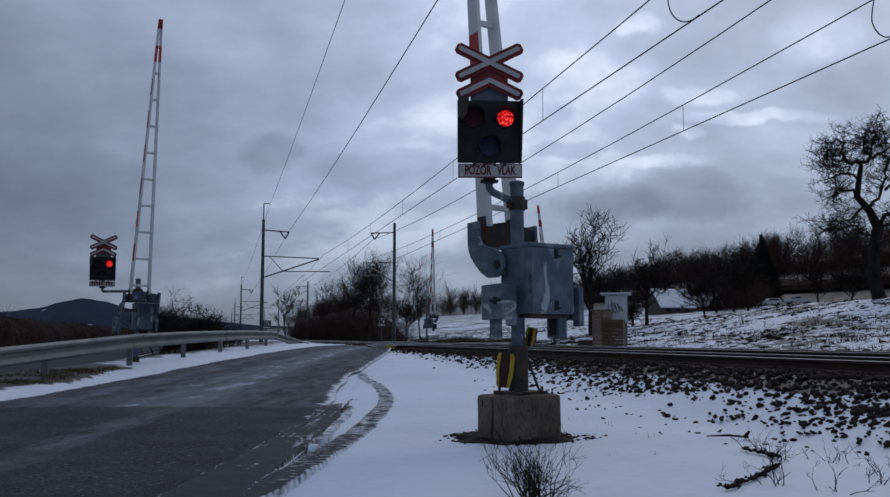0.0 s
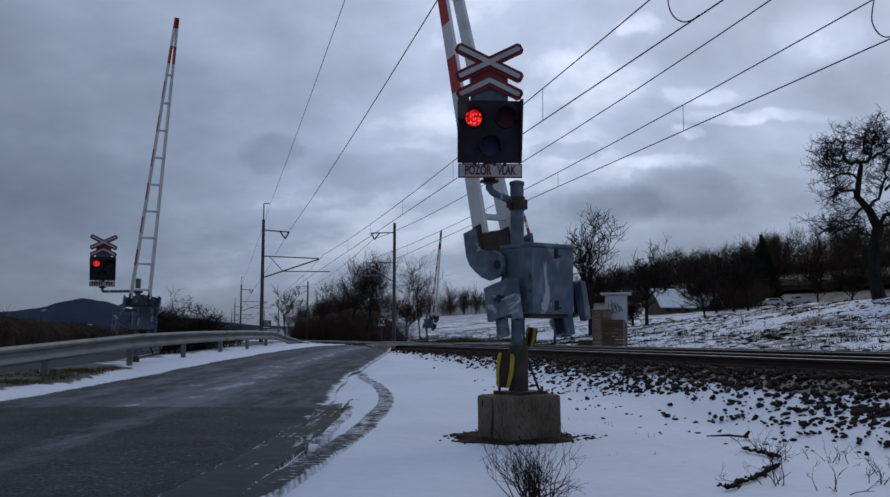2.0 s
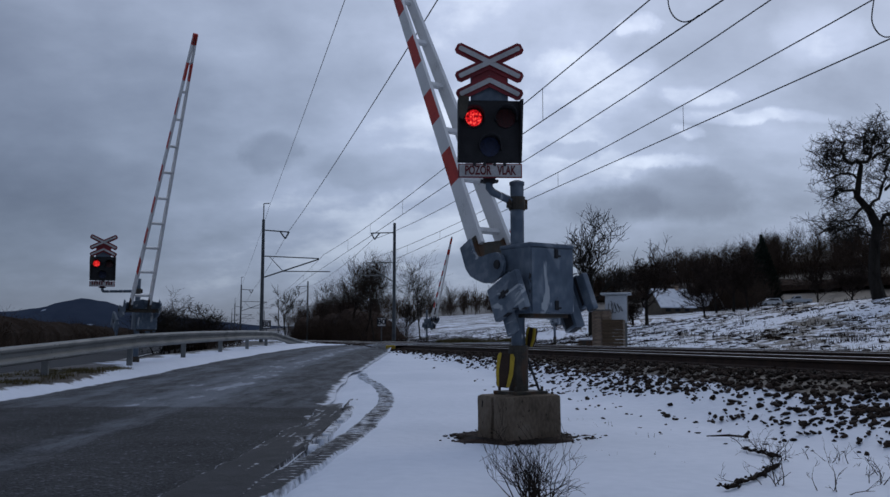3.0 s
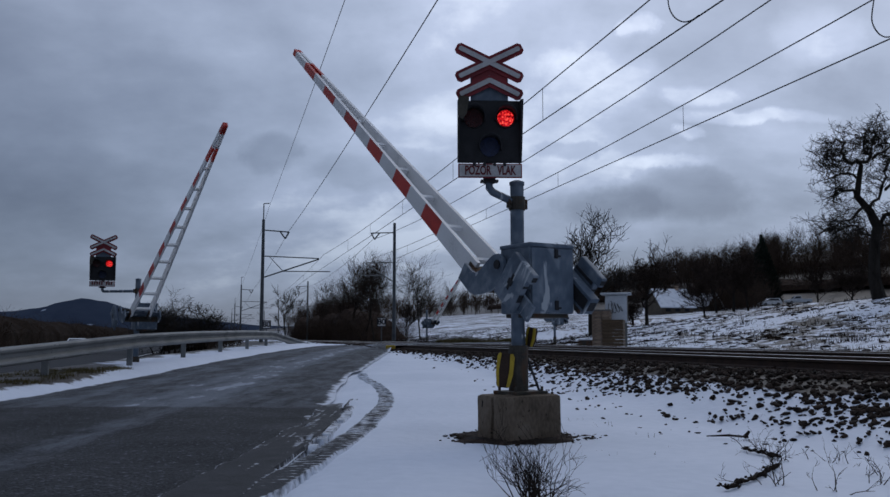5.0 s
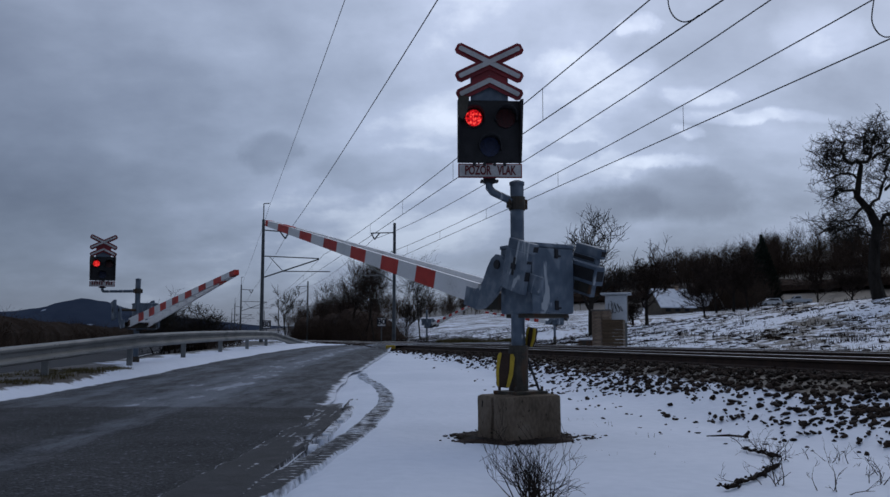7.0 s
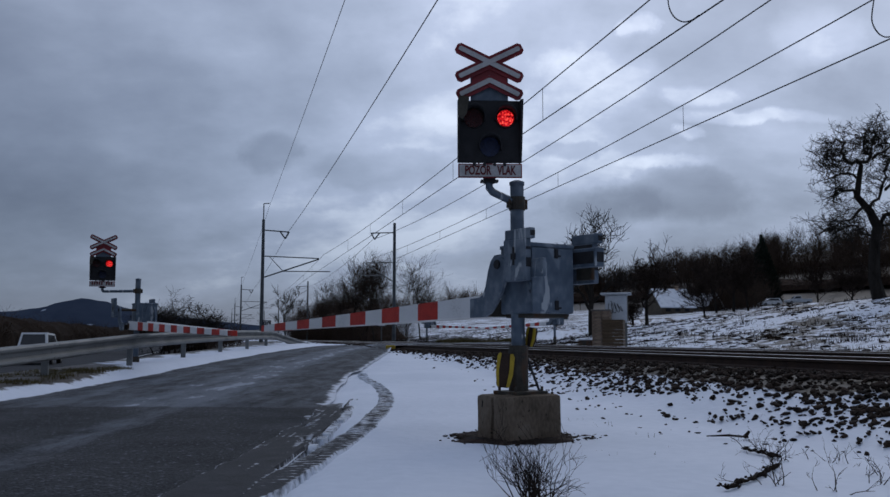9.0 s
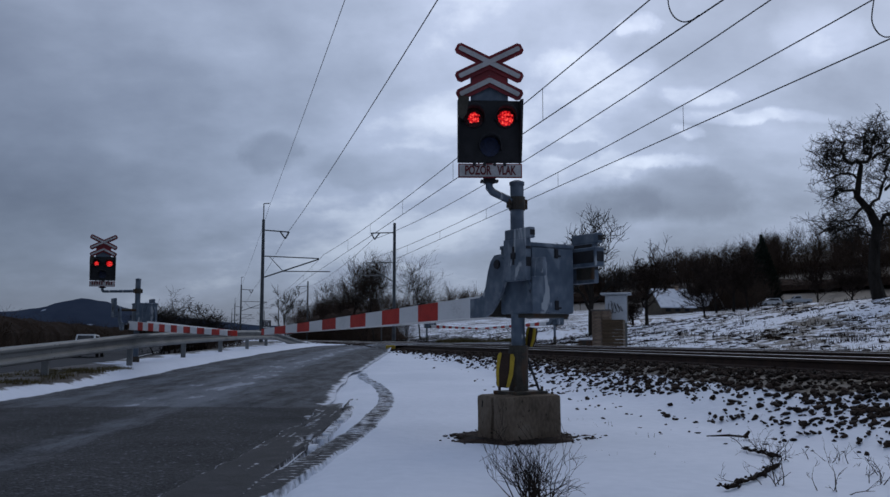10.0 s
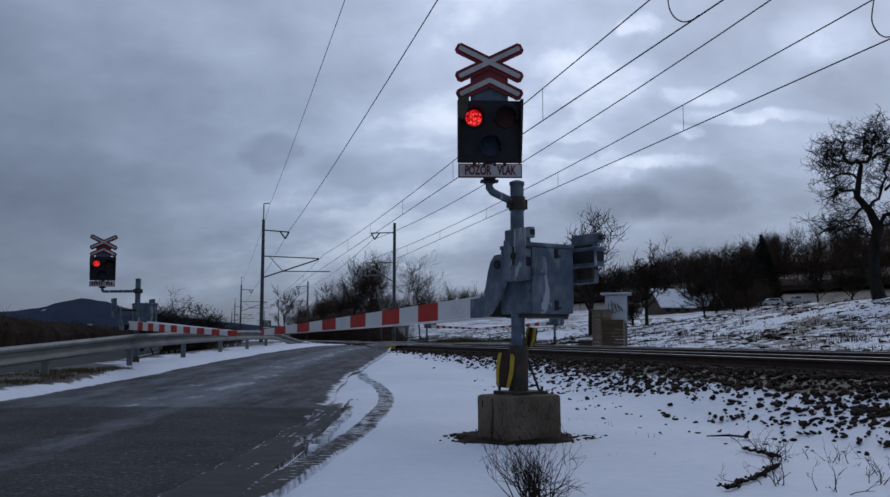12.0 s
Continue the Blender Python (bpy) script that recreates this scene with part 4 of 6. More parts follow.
def build_wires():
    for mid, posts, sup, low_v, con, climb in ((7.84, NEAR_S, 6.85, 6.30, 5.49, 0.0042), (11.84, FAR_S, 6.70, 6.05, 5.48, 0.003)):
        run = thing("overhead_wire", pose(0, 0, 0), "dark overhead contact wire with droppers", "overhead wire", "overhead wires")
        top, low = [], []
        for s0, s1 in zip(posts, posts[1:]):
            top.append(span_points(s0, s1, mid, sup, low_v))
            low.append([along(s0 + (s1 - s0) * i / 10, mid, EYE + con + climb * min(s0 + (s1 - s0) * i / 10, 80)) for i in range(11)])
            for k in range(6):
                s = s0 + 19.08 - (posts[1] - 1.8) + 9.15 * (k - 1)
                f = 2 * (s - s0) / (s1 - s0) - 1
                curve_thing("dropper", [[along(s, mid, EYE + low_v + (sup - low_v) * f * f), along(s, mid, EYE + con + climb * min(s, 80))]], 0.007, M["wire"], run)
        curve_thing("messenger_wire", top, 0.014, M["wire"], run)
        curve_thing("contact_wire", low, 0.014, M["wire"], run)
    for w, posts, sup, midv, lab in ((4.96, NEAR_S, 8.66, 8.28, "dark feeder cable"), (3.45, NEAR_S, 10.85, 10.55, "thin overhead earth wire"), (12.4, FAR_S, 8.55, 7.6, "dark feeder cable")):
        o = curve_thing("feeder_cable", [span_points(s0, s1, w, sup, midv) for s0, s1 in zip(posts, posts[1:])], 0.017 if w != 3.45 else 0.012, M["wire"])
        tagged(o, lab + " strung between the masts", "cable", "feeder cables")


build_wires()


# ---- guardrail ----
GUARD = [(4.0, -6.85, 0.62), (9.0, -6.95, 0.70), (13.5, -6.85, 0.81), (19.5, -6.75, 1.06), (24.0, -6.75, 1.15), (30.0, -6.8, 1.23), (36.0, -7.0, 1.25), (43.0, -6.6, 0.72)]


def build_guardrail():
    root = thing("guardrail", pose(0, 0, 0), "galvanised steel guardrail on posts beside the lane", "guardrail")
    sec = [(0.0, 0.0), (0.062, -0.018), (0.078, -0.045), (0.070, -0.085), (0.0, -0.125), (0.0, -0.185), (0.070, -0.225), (0.078, -0.265), (0.062, -0.292), (0.0, -0.31)]
    pts = []
    for (y0, x0, z0), (y1, x1, z1) in zip(GUARD, GUARD[1:]):
        for i in range(6):
            f = i / 6
            pts.append((x0 + (x1 - x0) * f, y0 + (y1 - y0) * f, z0 + (z1 - z0) * f))
    pts.append((GUARD[-1][1], GUARD[-1][0], GUARD[-1][2]))
    bm = bmesh.new()
    sweep(bm, pts, sec + [(a - 0.006, b) for a, b in sec[::-1]], closed=True)
    part("rail_beam", bm, M["zinc"], root)
    y = 3.6
    while y < 40:
        x = float(np.interp(y, [g[0] for g in GUARD], [g[1] for g in GUARD])) - 0.12
        z = float(np.interp(y, [g[0] for g in GUARD], [g[2] for g in GUARD]))
        bm = bmesh.new()
        box(bm, (x - 0.06, y - 0.03, z - 1.1), (x + 0.06, y + 0.03, z - 0.06), 0.008)
        box(bm, (x + 0.05, y - 0.04, z - 0.25), (x + 0.125, y + 0.04, z - 0.07), 0.006)
        part("post", bm, M["zinc"], root)
        bm = bmesh.new()
        for zz in (0.045, 0.262):
            for yy in (-0.09, 0.09):
                rod(bm, (x + 0.18, y + yy, z - zz), (x + 0.205, y + yy, z - zz), 0.014, sides=6)
        part("splice_bolts", bm, M["zinc"], root)
        y += 3.93


build_guardrail()


def backdrop():
    """Wooded ridge on the horizon, with distance haze painted into its colour."""
    bm = bmesh.new()
    prof = [(-3200, 20), (-1700, 30), (-1500, 45), (-1330, 78), (-1210, 88), (-1140, 108), (-1065, 120), (-1000, 110), (-940, 90), (-860, 74), (-720, 58), (-560, 40), (-300, 34), (0, 30), (400, 36), (900, 28)]
    xs = np.arange(-3200, 900, 25.0)
    zs = np.interp(xs, [p[0] for p in prof], [p[1] for p in prof])
    front = [bm.verts.new((x, 2350 + 60 * noise.noise(Vector((x * 0.004, 0, 0))), -8)) for x in xs]
    mid = [bm.verts.new((x, 2480 + 40 * noise.noise(Vector((x * 0.006, 3, 0))), z * 0.6)) for x, z in zip(xs, zs)]
    top = [bm.verts.new((x, 2600, z + 3.0 * noise.noise(Vector((x * 0.02, 9, 0))))) for x, z in zip(xs, zs)]
    for a, b in ((front, mid), (mid, top)):
        for i in range(len(xs) - 1):
            bm.faces.new((a[i], a[i + 1], b[i + 1], b[i]))
    tagged(link("backdrop", bm, M["hill"], smooth=True), "distant wooded hill with blue haze painted into its colour", "hill", kind="structure")


backdrop()


# ---- vegetation ----
def tube(vs, fs, pts, radii, sides):
    """Adds a tapered tube along pts to the lists of vertices and faces."""
    base = len(vs)
    for i, (p, r) in enumerate(zip(pts, radii)):
        d = (pts[min(i + 1, len(pts) - 1)] - pts[max(i - 1, 0)]).normalized()
        a = d.cross(Vector((0.31, 0.95, 0.05)))
        if a.length < 1e-3:
            a = d.cross(Vector((1, 0, 0)))
        a.normalize()
        c = d.cross(a)
        for k in range(sides):
            t = 2 * math.pi * k / sides
            vs.append(p + (a * math.cos(t) + c * math.sin(t)) * r)
    for i in range(len(pts) - 1):
        for k in range(sides):
            fs.append((base + i * sides + k, base + i * sides + (k + 1) % sides, base + (i + 1) * sides + (k + 1) % sides, base + (i + 1) * sides + k))


def limb(vs, fs, rng, p, d, length, r, level, levels, kids, spread, droop, rmin, trunk_bend=0.12, coarse=False):
    n = (3 if level == 0 else 2) if coarse else 5 if level == 0 else 4 if level < 3 else 3
    pts, radii = [p.copy()], [r]
    for i in range(n):
        jitter = Vector((rng.gauss(0, 1), rng.gauss(0, 1), rng.gauss(0, 1))) * (trunk_bend if level == 0 else 0.24)
        d = (d + jitter + Vector((0, 0, droop if level else 0.03))).normalized()
        p = p + d * (length / n)
        pts.append(p.copy())
        radii.append(max(rmin * 0.6, r * (1 - (0.45 if level == 0 else 0.7) * (i + 1) / n)))
    tube(vs, fs, pts, radii, 3 if coarse or level > 1 else 7 if level == 0 else 5)
    if level >= levels:
        return
    k = kids[min(level, len(kids) - 1)]
    for i in range(k):
        f = rng.uniform(0.32 if level else 0.38, 1.0)
        x = f * n
        j = min(int(x), n - 1)
        q = pts[j].lerp(pts[j + 1], x - j)
        away = Vector((rng.gauss(0, 1), rng.gauss(0, 1), rng.gauss(0, 0.6))).normalized()
        dd = (d * (1 - spread) + away * spread + Vector((0, 0, 0.12))).normalized()
        limb(vs, fs, rng, q, dd, length * rng.uniform(0.42, 0.72), max(rmin, radii[j] * rng.uniform(0.4, 0.65)), level + 1, levels, kids, spread, droop, rmin, trunk_bend, coarse)


def tree_mesh(name, seed, tall, levels, kids, spread=0.62, droop=0.04, girth=0.03, rmin=0.008, lean=(0, 0), stems=1, bend=0.12, first=0.5, coarse=False):
    rng = random.Random(seed)
    vs, fs = [], []
    for s in range(stems):
        d = Vector((lean[0] + (rng.gauss(0, 0.28) if stems > 1 else 0), lean[1] + (rng.gauss(0, 0.28) if stems > 1 else 0), 1)).normalized()
        limb(vs, fs, rng, Vector((rng.gauss(0, 0.25), rng.gauss(0, 0.25), -0.3)) if stems > 1 else Vector((0, 0, -0.3)), d, tall * first + 0.3, tall * girth, 0, levels, kids, spread, droop, rmin, bend, coarse)
    top = max(v.z for v in vs)
    k = tall / top
    vs = [v * k for v in vs]
    return vs, fs


def as_mesh(name, vs, fs, material):
    me = bpy.data.meshes.new(name)
    me.from_pydata([tuple(v) for v in vs], [], fs)
    me.materials.append(material)
    return me


def tree(name, x, y, label, seed, tall, **kw):
    vs, fs = tree_mesh(name, seed, tall, **kw)
    root = thing(name, pose(x, y, height(x, y) - 0.05), label, "tree" if "tree" in name else "bush", "bare trees" if "tree" in name else "bare bushes")
    n0 = 6 * 7
    first = [f for f in fs if max(f) < n0]
    rest = [f for f in fs if max(f) >= n0]
    ob = new("trunk", as_mesh("trunk", vs[:n0], first, M["bark"]))
    ob.parent = root
    ob2 = new("crown", as_mesh("crown", vs, rest, M["twig"] if "dense" in label or "trackside" in label or "garden" in label else M["bark"]))
    ob2.parent = root
    return root


def merged(name, placed, material, label, category):
    """Many plants in one object: placed is a list of (vertices, faces, matrix)."""
    V, F, n = [], [], 0
    for vs, fs, m in placed:
        a = np.array([tuple(v) for v in vs])
        r = np.array(m.to_3x3())
        V.append(a @ r.T + np.array(m.translation))
        F.append(np.array(fs, dtype=np.int64) + n)
        n += len(a)
    me = bpy.data.meshes.new(name)
    V, F = np.concatenate(V), np.concatenate(F)
    me.from_pydata(V.tolist(), [], F.tolist())
    me.materials.append(material)
    return tagged(new(name, me), label, category, kind="stuff")


def scaled(x, y, z, k, rz):
    return Matrix.LocRotScale((x, y, z), Euler((0, 0, rz)), (k, k, k))


def crooked_tree(x, y):
    """The old fruit tree on the bank: a twisting trunk that forks low, with long side limbs."""
    rng = random.Random(12)
    root = thing("bare_tree", pose(x, y, height(x, y) - 0.1), "gnarled bare fruit tree with a crooked trunk", "tree", "bare trees")
    trunk = [(0.0, 0.0), (-0.16, 1.0), (-0.2, 1.8), (-0.12, 2.8), (0.1, 3.45), (-0.22, 4.2), (-0.85, 4.9), (-0.72, 5.8), (-0.55, 6.4)]
    radii = [0.33, 0.28, 0.26, 0.24, 0.24, 0.19, 0.15, 0.13, 0.11]
    vs, fs = [], []
    tube(vs, fs, [Vector((a, 0.1 * math.sin(b * 2), b)) for a, b in trunk], radii, 9)
    o = new("trunk", as_mesh("trunk", vs, fs, M["bark"]))
    o.parent = root
    mains = [([(-0.55, 6.4), (-1.2, 6.75), (-1.55, 7.3), (-1.45, 8.0), (-1.3, 8.5)], 0.09), ([(-0.55, 6.4), (-0.2, 7.0), (0.0, 8.0), (-0.35, 8.9)], 0.09), ([(0.0, 6.9), (0.6, 7.6), (0.9, 8.6)], 0.07),
             ([(0.1, 3.45), (0.8, 4.1), (1.6, 5.2), (2.1, 6.6)], 0.12), ([(-0.3, 4.3), (0.4, 5.2), (0.9, 6.2), (1.2, 7.2)], 0.08), ([(-0.9, 5.0), (-1.5, 5.3), (-2.0, 4.95), (-2.3, 4.5)], 0.08),
             ([(-0.22, 4.2), (-1.0, 4.15), (-1.7, 3.7), (-2.3, 3.2)], 0.08), ([(-0.75, 5.7), (-1.3, 6.0), (-1.8, 5.9), (-2.1, 6.1)], 0.06), ([(-1.3, 6.8), (-1.9, 6.9), (-2.3, 7.2)], 0.04), ([(-0.1, 7.4), (0.3, 8.2), (0.35, 9.0)], 0.05), ([(0.5, 5.2), (1.5, 5.9), (2.2, 7.3)], 0.07), ([(0.1, 3.5), (1.4, 3.7), (2.6, 3.3)], 0.07), ([(-0.1, 2.9), (-0.9, 3.5), (-1.9, 3.4)], 0.05)]
    vs, fs = [], []
    for pts, r in mains:
        raw = [Vector((a, rng.gauss(0, 0.3) * i, b if b < 6.4 else 6.4 + (b - 6.4) * 0.62)) for i, (a, b) in enumerate(pts)]
        ps = []
        for p0, p1 in zip(raw, raw[1:]):
            for f in (0.0, 0.33, 0.67):
                ps.append(p0.lerp(p1, f) + (Vector((rng.gauss(0, 0.09), rng.gauss(0, 0.09), rng.gauss(0, 0.09))) if f else Vector()))
        ps.append(raw[-1])
        tube(vs, fs, ps, [r * (1 - 0.65 * i / len(ps)) for i in range(len(ps))], 6)
        for k in range(17):
            f = rng.uniform(0.12, 1.0) * (len(ps) - 1)
            i = min(int(f), len(ps) - 2)
            q = ps[i].lerp(ps[i + 1], f - i)
            dd = (ps[i + 1] - ps[i]).normalized() * 0.5 + Vector((rng.gauss(0, 0.6), rng.gauss(0, 0.6), rng.gauss(0.1, 0.6)))
            limb(vs, fs, rng, q, dd.normalized(), rng.uniform(0.55, 1.25), 0.026, 2, 4, [0, 0, 6, 5], 0.7, -0.01, 0.011)
    o = new("crown", as_mesh("crown", vs, fs, M["bark"]))
    o.parent = root


def build_trees():
    # gnarled tree on the bank, then the trees along the field and beside the line
    crooked_tree(20.25, 41.0)
    tree("bare_tree", 9.3, 56.0, "bare tree with a rounded open crown", 9, 8.4, levels=4, kids=[11, 6, 5, 3], spread=0.50, droop=0.05, girth=0.024, rmin=0.019, bend=0.04, first=0.5)
    tree("bare_tree", 14.2, 62.0, "dense bare fruit tree on the snowy field", 7, 6.4, levels=4, kids=[10, 6, 5, 4], spread=0.54, droop=0.06, girth=0.020, rmin=0.017, bend=0.06, first=0.42)
    tree("bare_tree", 19.8, 67.0, "dense bare fruit tree on the snowy field", 17, 4.0, levels=4, kids=[10, 6, 5, 4], spread=0.56, droop=0.06, girth=0.020, rmin=0.017, bend=0.06, first=0.42)
    for k, (px, d, tall) in enumerate(((1118, 80, 5.6), (1262, 112, 8.6), (1292, 116, 9.2), (1318, 110, 7.0), (1440, 100, 5.0), (1500, 60, 3.4))):
        x = (px - 784) / 1550 * d
        tree("bare_tree", x, d, "bare garden tree with a fine twiggy crown", 80 + k, tall, levels=4, kids=[11, 6, 5, 4], spread=0.52, droop=0.08, girth=0.018, rmin=0.016 if d < 100 else 0.022, bend=0.06, first=0.45)
    tree("bare_tree", -2.6, 92.0, "slender bare birch tree", 5, 10.0, levels=4, kids=[17, 6, 4, 3], spread=0.40, droop=0.03, girth=0.014, rmin=0.018, bend=0.03, first=0.84)
    for k, (px, d, tall) in enumerate(((575, 150, 8.6), (600, 130, 10.4), (622, 114, 11.4), (642, 102, 11.2), (660, 97, 10.2), (716, 100, 4.6))):
        x = (px - 784) / 1550 * d
        tree("bare_tree", x, d, "bare brown trackside tree rising from the thicket", 40 + k, tall, levels=3, kids=[16, 8, 7], spread=0.42, droop=0.08, girth=0.014, rmin=0.022, stems=1, first=0.72)
    tree("bare_tree", -27.0, 150.0, "bare tree beside the railway", 61, 9.8, levels=4, kids=[9, 5, 4, 3], spread=0.48, droop=0.09, girth=0.018, rmin=0.03, first=0.5, bend=0.05)
    for k, (x, d, tall) in enumerate(((-24.5, 80.0, 6.5), (-21.8, 78.0, 5.2), (-27.0, 84.0, 5.4))):
        tree("bare_bush", x, d, "bare brown bush above the hedge", 70 + k, tall, levels=3, kids=[9, 7, 6], spread=0.7, girth=0.012, rmin=0.018, stems=4, first=0.55)
    # woods on the rise, and the undergrowth beneath
    kinds = [tree_mesh("far", 100 + i, 1.0, levels=2, kids=[19, 9], spread=0.44, droop=0.10, girth=0.017, rmin=0.0050, first=0.86, bend=0.05, coarse=True) for i in range(6)]
    rng = random.Random(3)
    placed = []
    for k in range(470):
        w = rng.uniform(125, 200)
        s = rng.uniform(55, 330)
        p = along(s, w)
        v = kinds[rng.randrange(5)]
        placed.append((*v, scaled(p.x, p.y, height(p.x, p.y) - 0.3, rng.uniform(8, 13.5), rng.uniform(0, 6.28))))
    for k in range(170):
        s = rng.uniform(200, 420)
        w = rng.uniform(30, 140) if k % 3 else rng.uniform(30, 60)
        p = along(s + 60, w)
        v = kinds[rng.randrange(5)]
        placed.append((*v, scaled(p.x, p.y, height(p.x, p.y) - 0.3, rng.uniform(8, 13), rng.uniform(0, 6.28))))
    merged("woods", placed, M["brush"], "bare winter woods along the hillside", "woods")
    brush = [tree_mesh("brush", 200 + i, 1.0, levels=1, kids=[6], spread=0.55, girth=0.008, rmin=0.0045, stems=8, first=0.85, coarse=True) for i in range(4)]
    placed = []
    for k in range(400):
        s, w = rng.uniform(40, 330), -17.5 - abs(rng.gauss(0, 6))
        p = along(s, w)
        placed.append((*brush[k % 4], scaled(p.x, p.y, -0.4, rng.uniform(3.0, 4.4), rng.uniform(0, 6.28))))
    for k in range(420):
        s, w = rng.uniform(97, 215), rng.uniform(15.2, 21.0)
        p = along(s, w)
        placed.append((*brush[k % 4], scaled(p.x, p.y, 0.3, rng.uniform(2.5, 5.2) * min(1.0, 0.6 + (s - 92) / 60), rng.uniform(0, 6.28))))
    for k in range(190):
        s, w = rng.uniform(76, 300), rng.uniform(-5.5, 2.0)
        p = along(s, w)
        placed.append((*brush[k % 4], scaled(p.x, p.y, -0.1, rng.uniform(1.4, 3.4), rng.uniform(0, 6.28))))
    for k in range(130):
        s, w = rng.uniform(60, 330), rng.uniform(122, 205)
        p = along(s, w)
        placed.append((*brush[k % 4], scaled(p.x, p.y, height(p.x, p.y) - 0.2, rng.uniform(2, 4.2), rng.uniform(0, 6.28))))
    for k in range(60):
        s, w = rng.uniform(50, 125), rng.uniform(62, 96)
        p = along(s, w)
        placed.append((*brush[k % 4], scaled(p.x, p.y, height(p.x, p.y) - 0.2, rng.uniform(0.6, 1.5), rng.uniform(0, 6.28))))
    for k in range(110):
        d = rng.uniform(146, 172)
        x = d * rng.uniform(0.292, 0.350)
        placed.append((*brush[k % 4], scaled(x, d, height(x, d) - 0.2, rng.uniform(3.5, 7.5), rng.uniform(0, 6.28))))
    merged("undergrowth", placed, M["brush"], "tangled brown winter brush and hedges", "brush")

    # thick hedge banks behind the brush
    def bank(path, width, tall, name, label):
        bm = bmesh.new()
        rings = []
        for i, (p, k) in enumerate(path):
            ring = []
            for j in range(9):
                a = math.pi * j / 8
                off = TN * (-math.cos(a) * width / 2)
                h = math.sin(a) ** 0.6 * tall * k
                q = p + off + Vector((0, 0, h))
                nz = noise.noise(q * 0.6) * 0.35 + noise.noise(q * 1.9) * 0.22
                ring.append(bm.verts.new(q + Vector((nz * 0.5, nz * 0.5, nz * (1 if 0 < j < 8 else 0)))))
            rings.append(ring)
        for a, b in zip(rings, rings[1:]):
            for j in range(8):
                bm.faces.new((a[j], a[j + 1], b[j + 1], b[j]))
        tagged(link(name, bm, M["thicket" if name == "thicket" else "hedge"]), label, "hedge", "hedges")
    bank([(along(s, -21, -0.5), 0.86 + 0.14 * noise.noise(Vector((s * 0.06, 0, 0)))) for s in np.arange(34, 330, 1.2)], 7, 4.0, "hedge", "dense dark brown hedge behind the main road")
    bank([(along(s, 18, 0.2), min(1.0, max(0.02, (s - 97) / 9)) ** 0.6 * min(1.0, max(0.02, (214 - s) / 9)) * (0.62 + 0.42 * min(1.0, (s - 92) / 30)) * (0.85 + 0.35 * noise.noise(Vector((s * 0.09, 4, 0))))) for s in np.arange(97, 215, 1.0)], 5.0, 5.4, "thicket", "dense brown thicket of brush beside the track")
    bank([(along(s, -3.5, -0.3), 0.8 + 0.25 * noise.noise(Vector((s * 0.08, 9, 0)))) for s in np.arange(88, 330, 1.2)], 4.0, 2.3, "hedge", "dark brown scrub beside the railway")
    bank([(Vector((p.x, p.y, height(p.x, p.y) - 0.6)), 0.75 + 0.5 * noise.noise(Vector((s * 0.05, 13, 0)))) for s in np.arange(40, 420, 2.5) for p in (along(s, 133),)], 14, 3.6, "thicket", "dark brown thicket at the foot of the wooded hillside")
    bank([(Vector((p.x, p.y, height(p.x, p.y) - 0.6)), 0.75 + 0.5 * noise.noise(Vector((s * 0.05, 17, 0)))) for s in np.arange(40, 420, 2.5) for p in (along(s, 170),)], 16, 3.2, "thicket", "dark brown thicket high on the wooded hillside")
    # tall conifer: a spire of drooping tiers of needles
    rng = random.Random(21)
    root = thing("conifer", Matrix.LocRotScale((65.5, 181.0, height(65.5, 181.0) - 0.3), None, (1.62, 1.62, 1.2)), "tall dark green conifer beside the parked cars", "tree")
    bm = bmesh.new()
    rod(bm, (0, 0, -0.5), (0, 0, 11.5), 0.22, 0.04, sides=7)
    part("trunk", bm, M["bark"], root)
    vs, fs = [], []
    for k in range(3600):
        z = 0.5 + 11.8 * (1 - rng.random() ** 0.75)
        r = 2.0 * min(1.0, 1.45 * (1 - z / 12.4)) * (0.3 + 0.7 * rng.random() ** 0.5)
        a = rng.uniform(0, 6.2832)
        c = Vector((r * math.cos(a), r * math.sin(a), z))
        taper = 0.2 + 0.8 * (1 - z / 12.4)
        out = Vector((math.cos(a) * taper, math.sin(a) * taper, 0.5 + rng.gauss(0, 0.2)))
        side = Vector((-math.sin(a), math.cos(a), 0)) * rng.uniform(0.12, 0.3) * taper
        b0 = len(vs)
        vs += [c - side, c + side, c + out * rng.uniform(0.3, 0.8), c + Vector((0, 0, -0.2))]
        fs += [(b0, b0 + 1, b0 + 2), (b0, b0 + 2, b0 + 3), (b0 + 1, b0 + 3, b0 + 2)]
    o = new("crown", as_mesh("crown", vs, fs, M["conifer"]))
    o.parent = root


build_trees()


def blades(name, spots, tall, material, label, category, seed, per=5, thick=0.004):
    """Thin upright stalks in tufts."""
    rng = random.Random(seed)
    vs, fs = [], []
    for x, y, k in spots:
        z = height(x, y)
        for j in range(per):
            h = tall * k * rng.uniform(0.5, 1.1)
            p = Vector((x + rng.gauss(0, 0.05 * k), y + rng.gauss(0, 0.05 * k), z - 0.02))
            lean = Vector((rng.gauss(0, 0.35), rng.gauss(0, 0.35), 1)).normalized()
            q = p + lean * h
            sd = Vector((rng.uniform(-1, 1), rng.uniform(-1, 1), 0)).normalized() * thick * k
            b0 = len(vs)
            vs += [p - sd, p + sd, q]
            fs.append((b0, b0 + 1, b0 + 2))
    o = new(name, as_mesh(name, vs, fs, material))
    return tagged(o, label, category, kind="stuff")


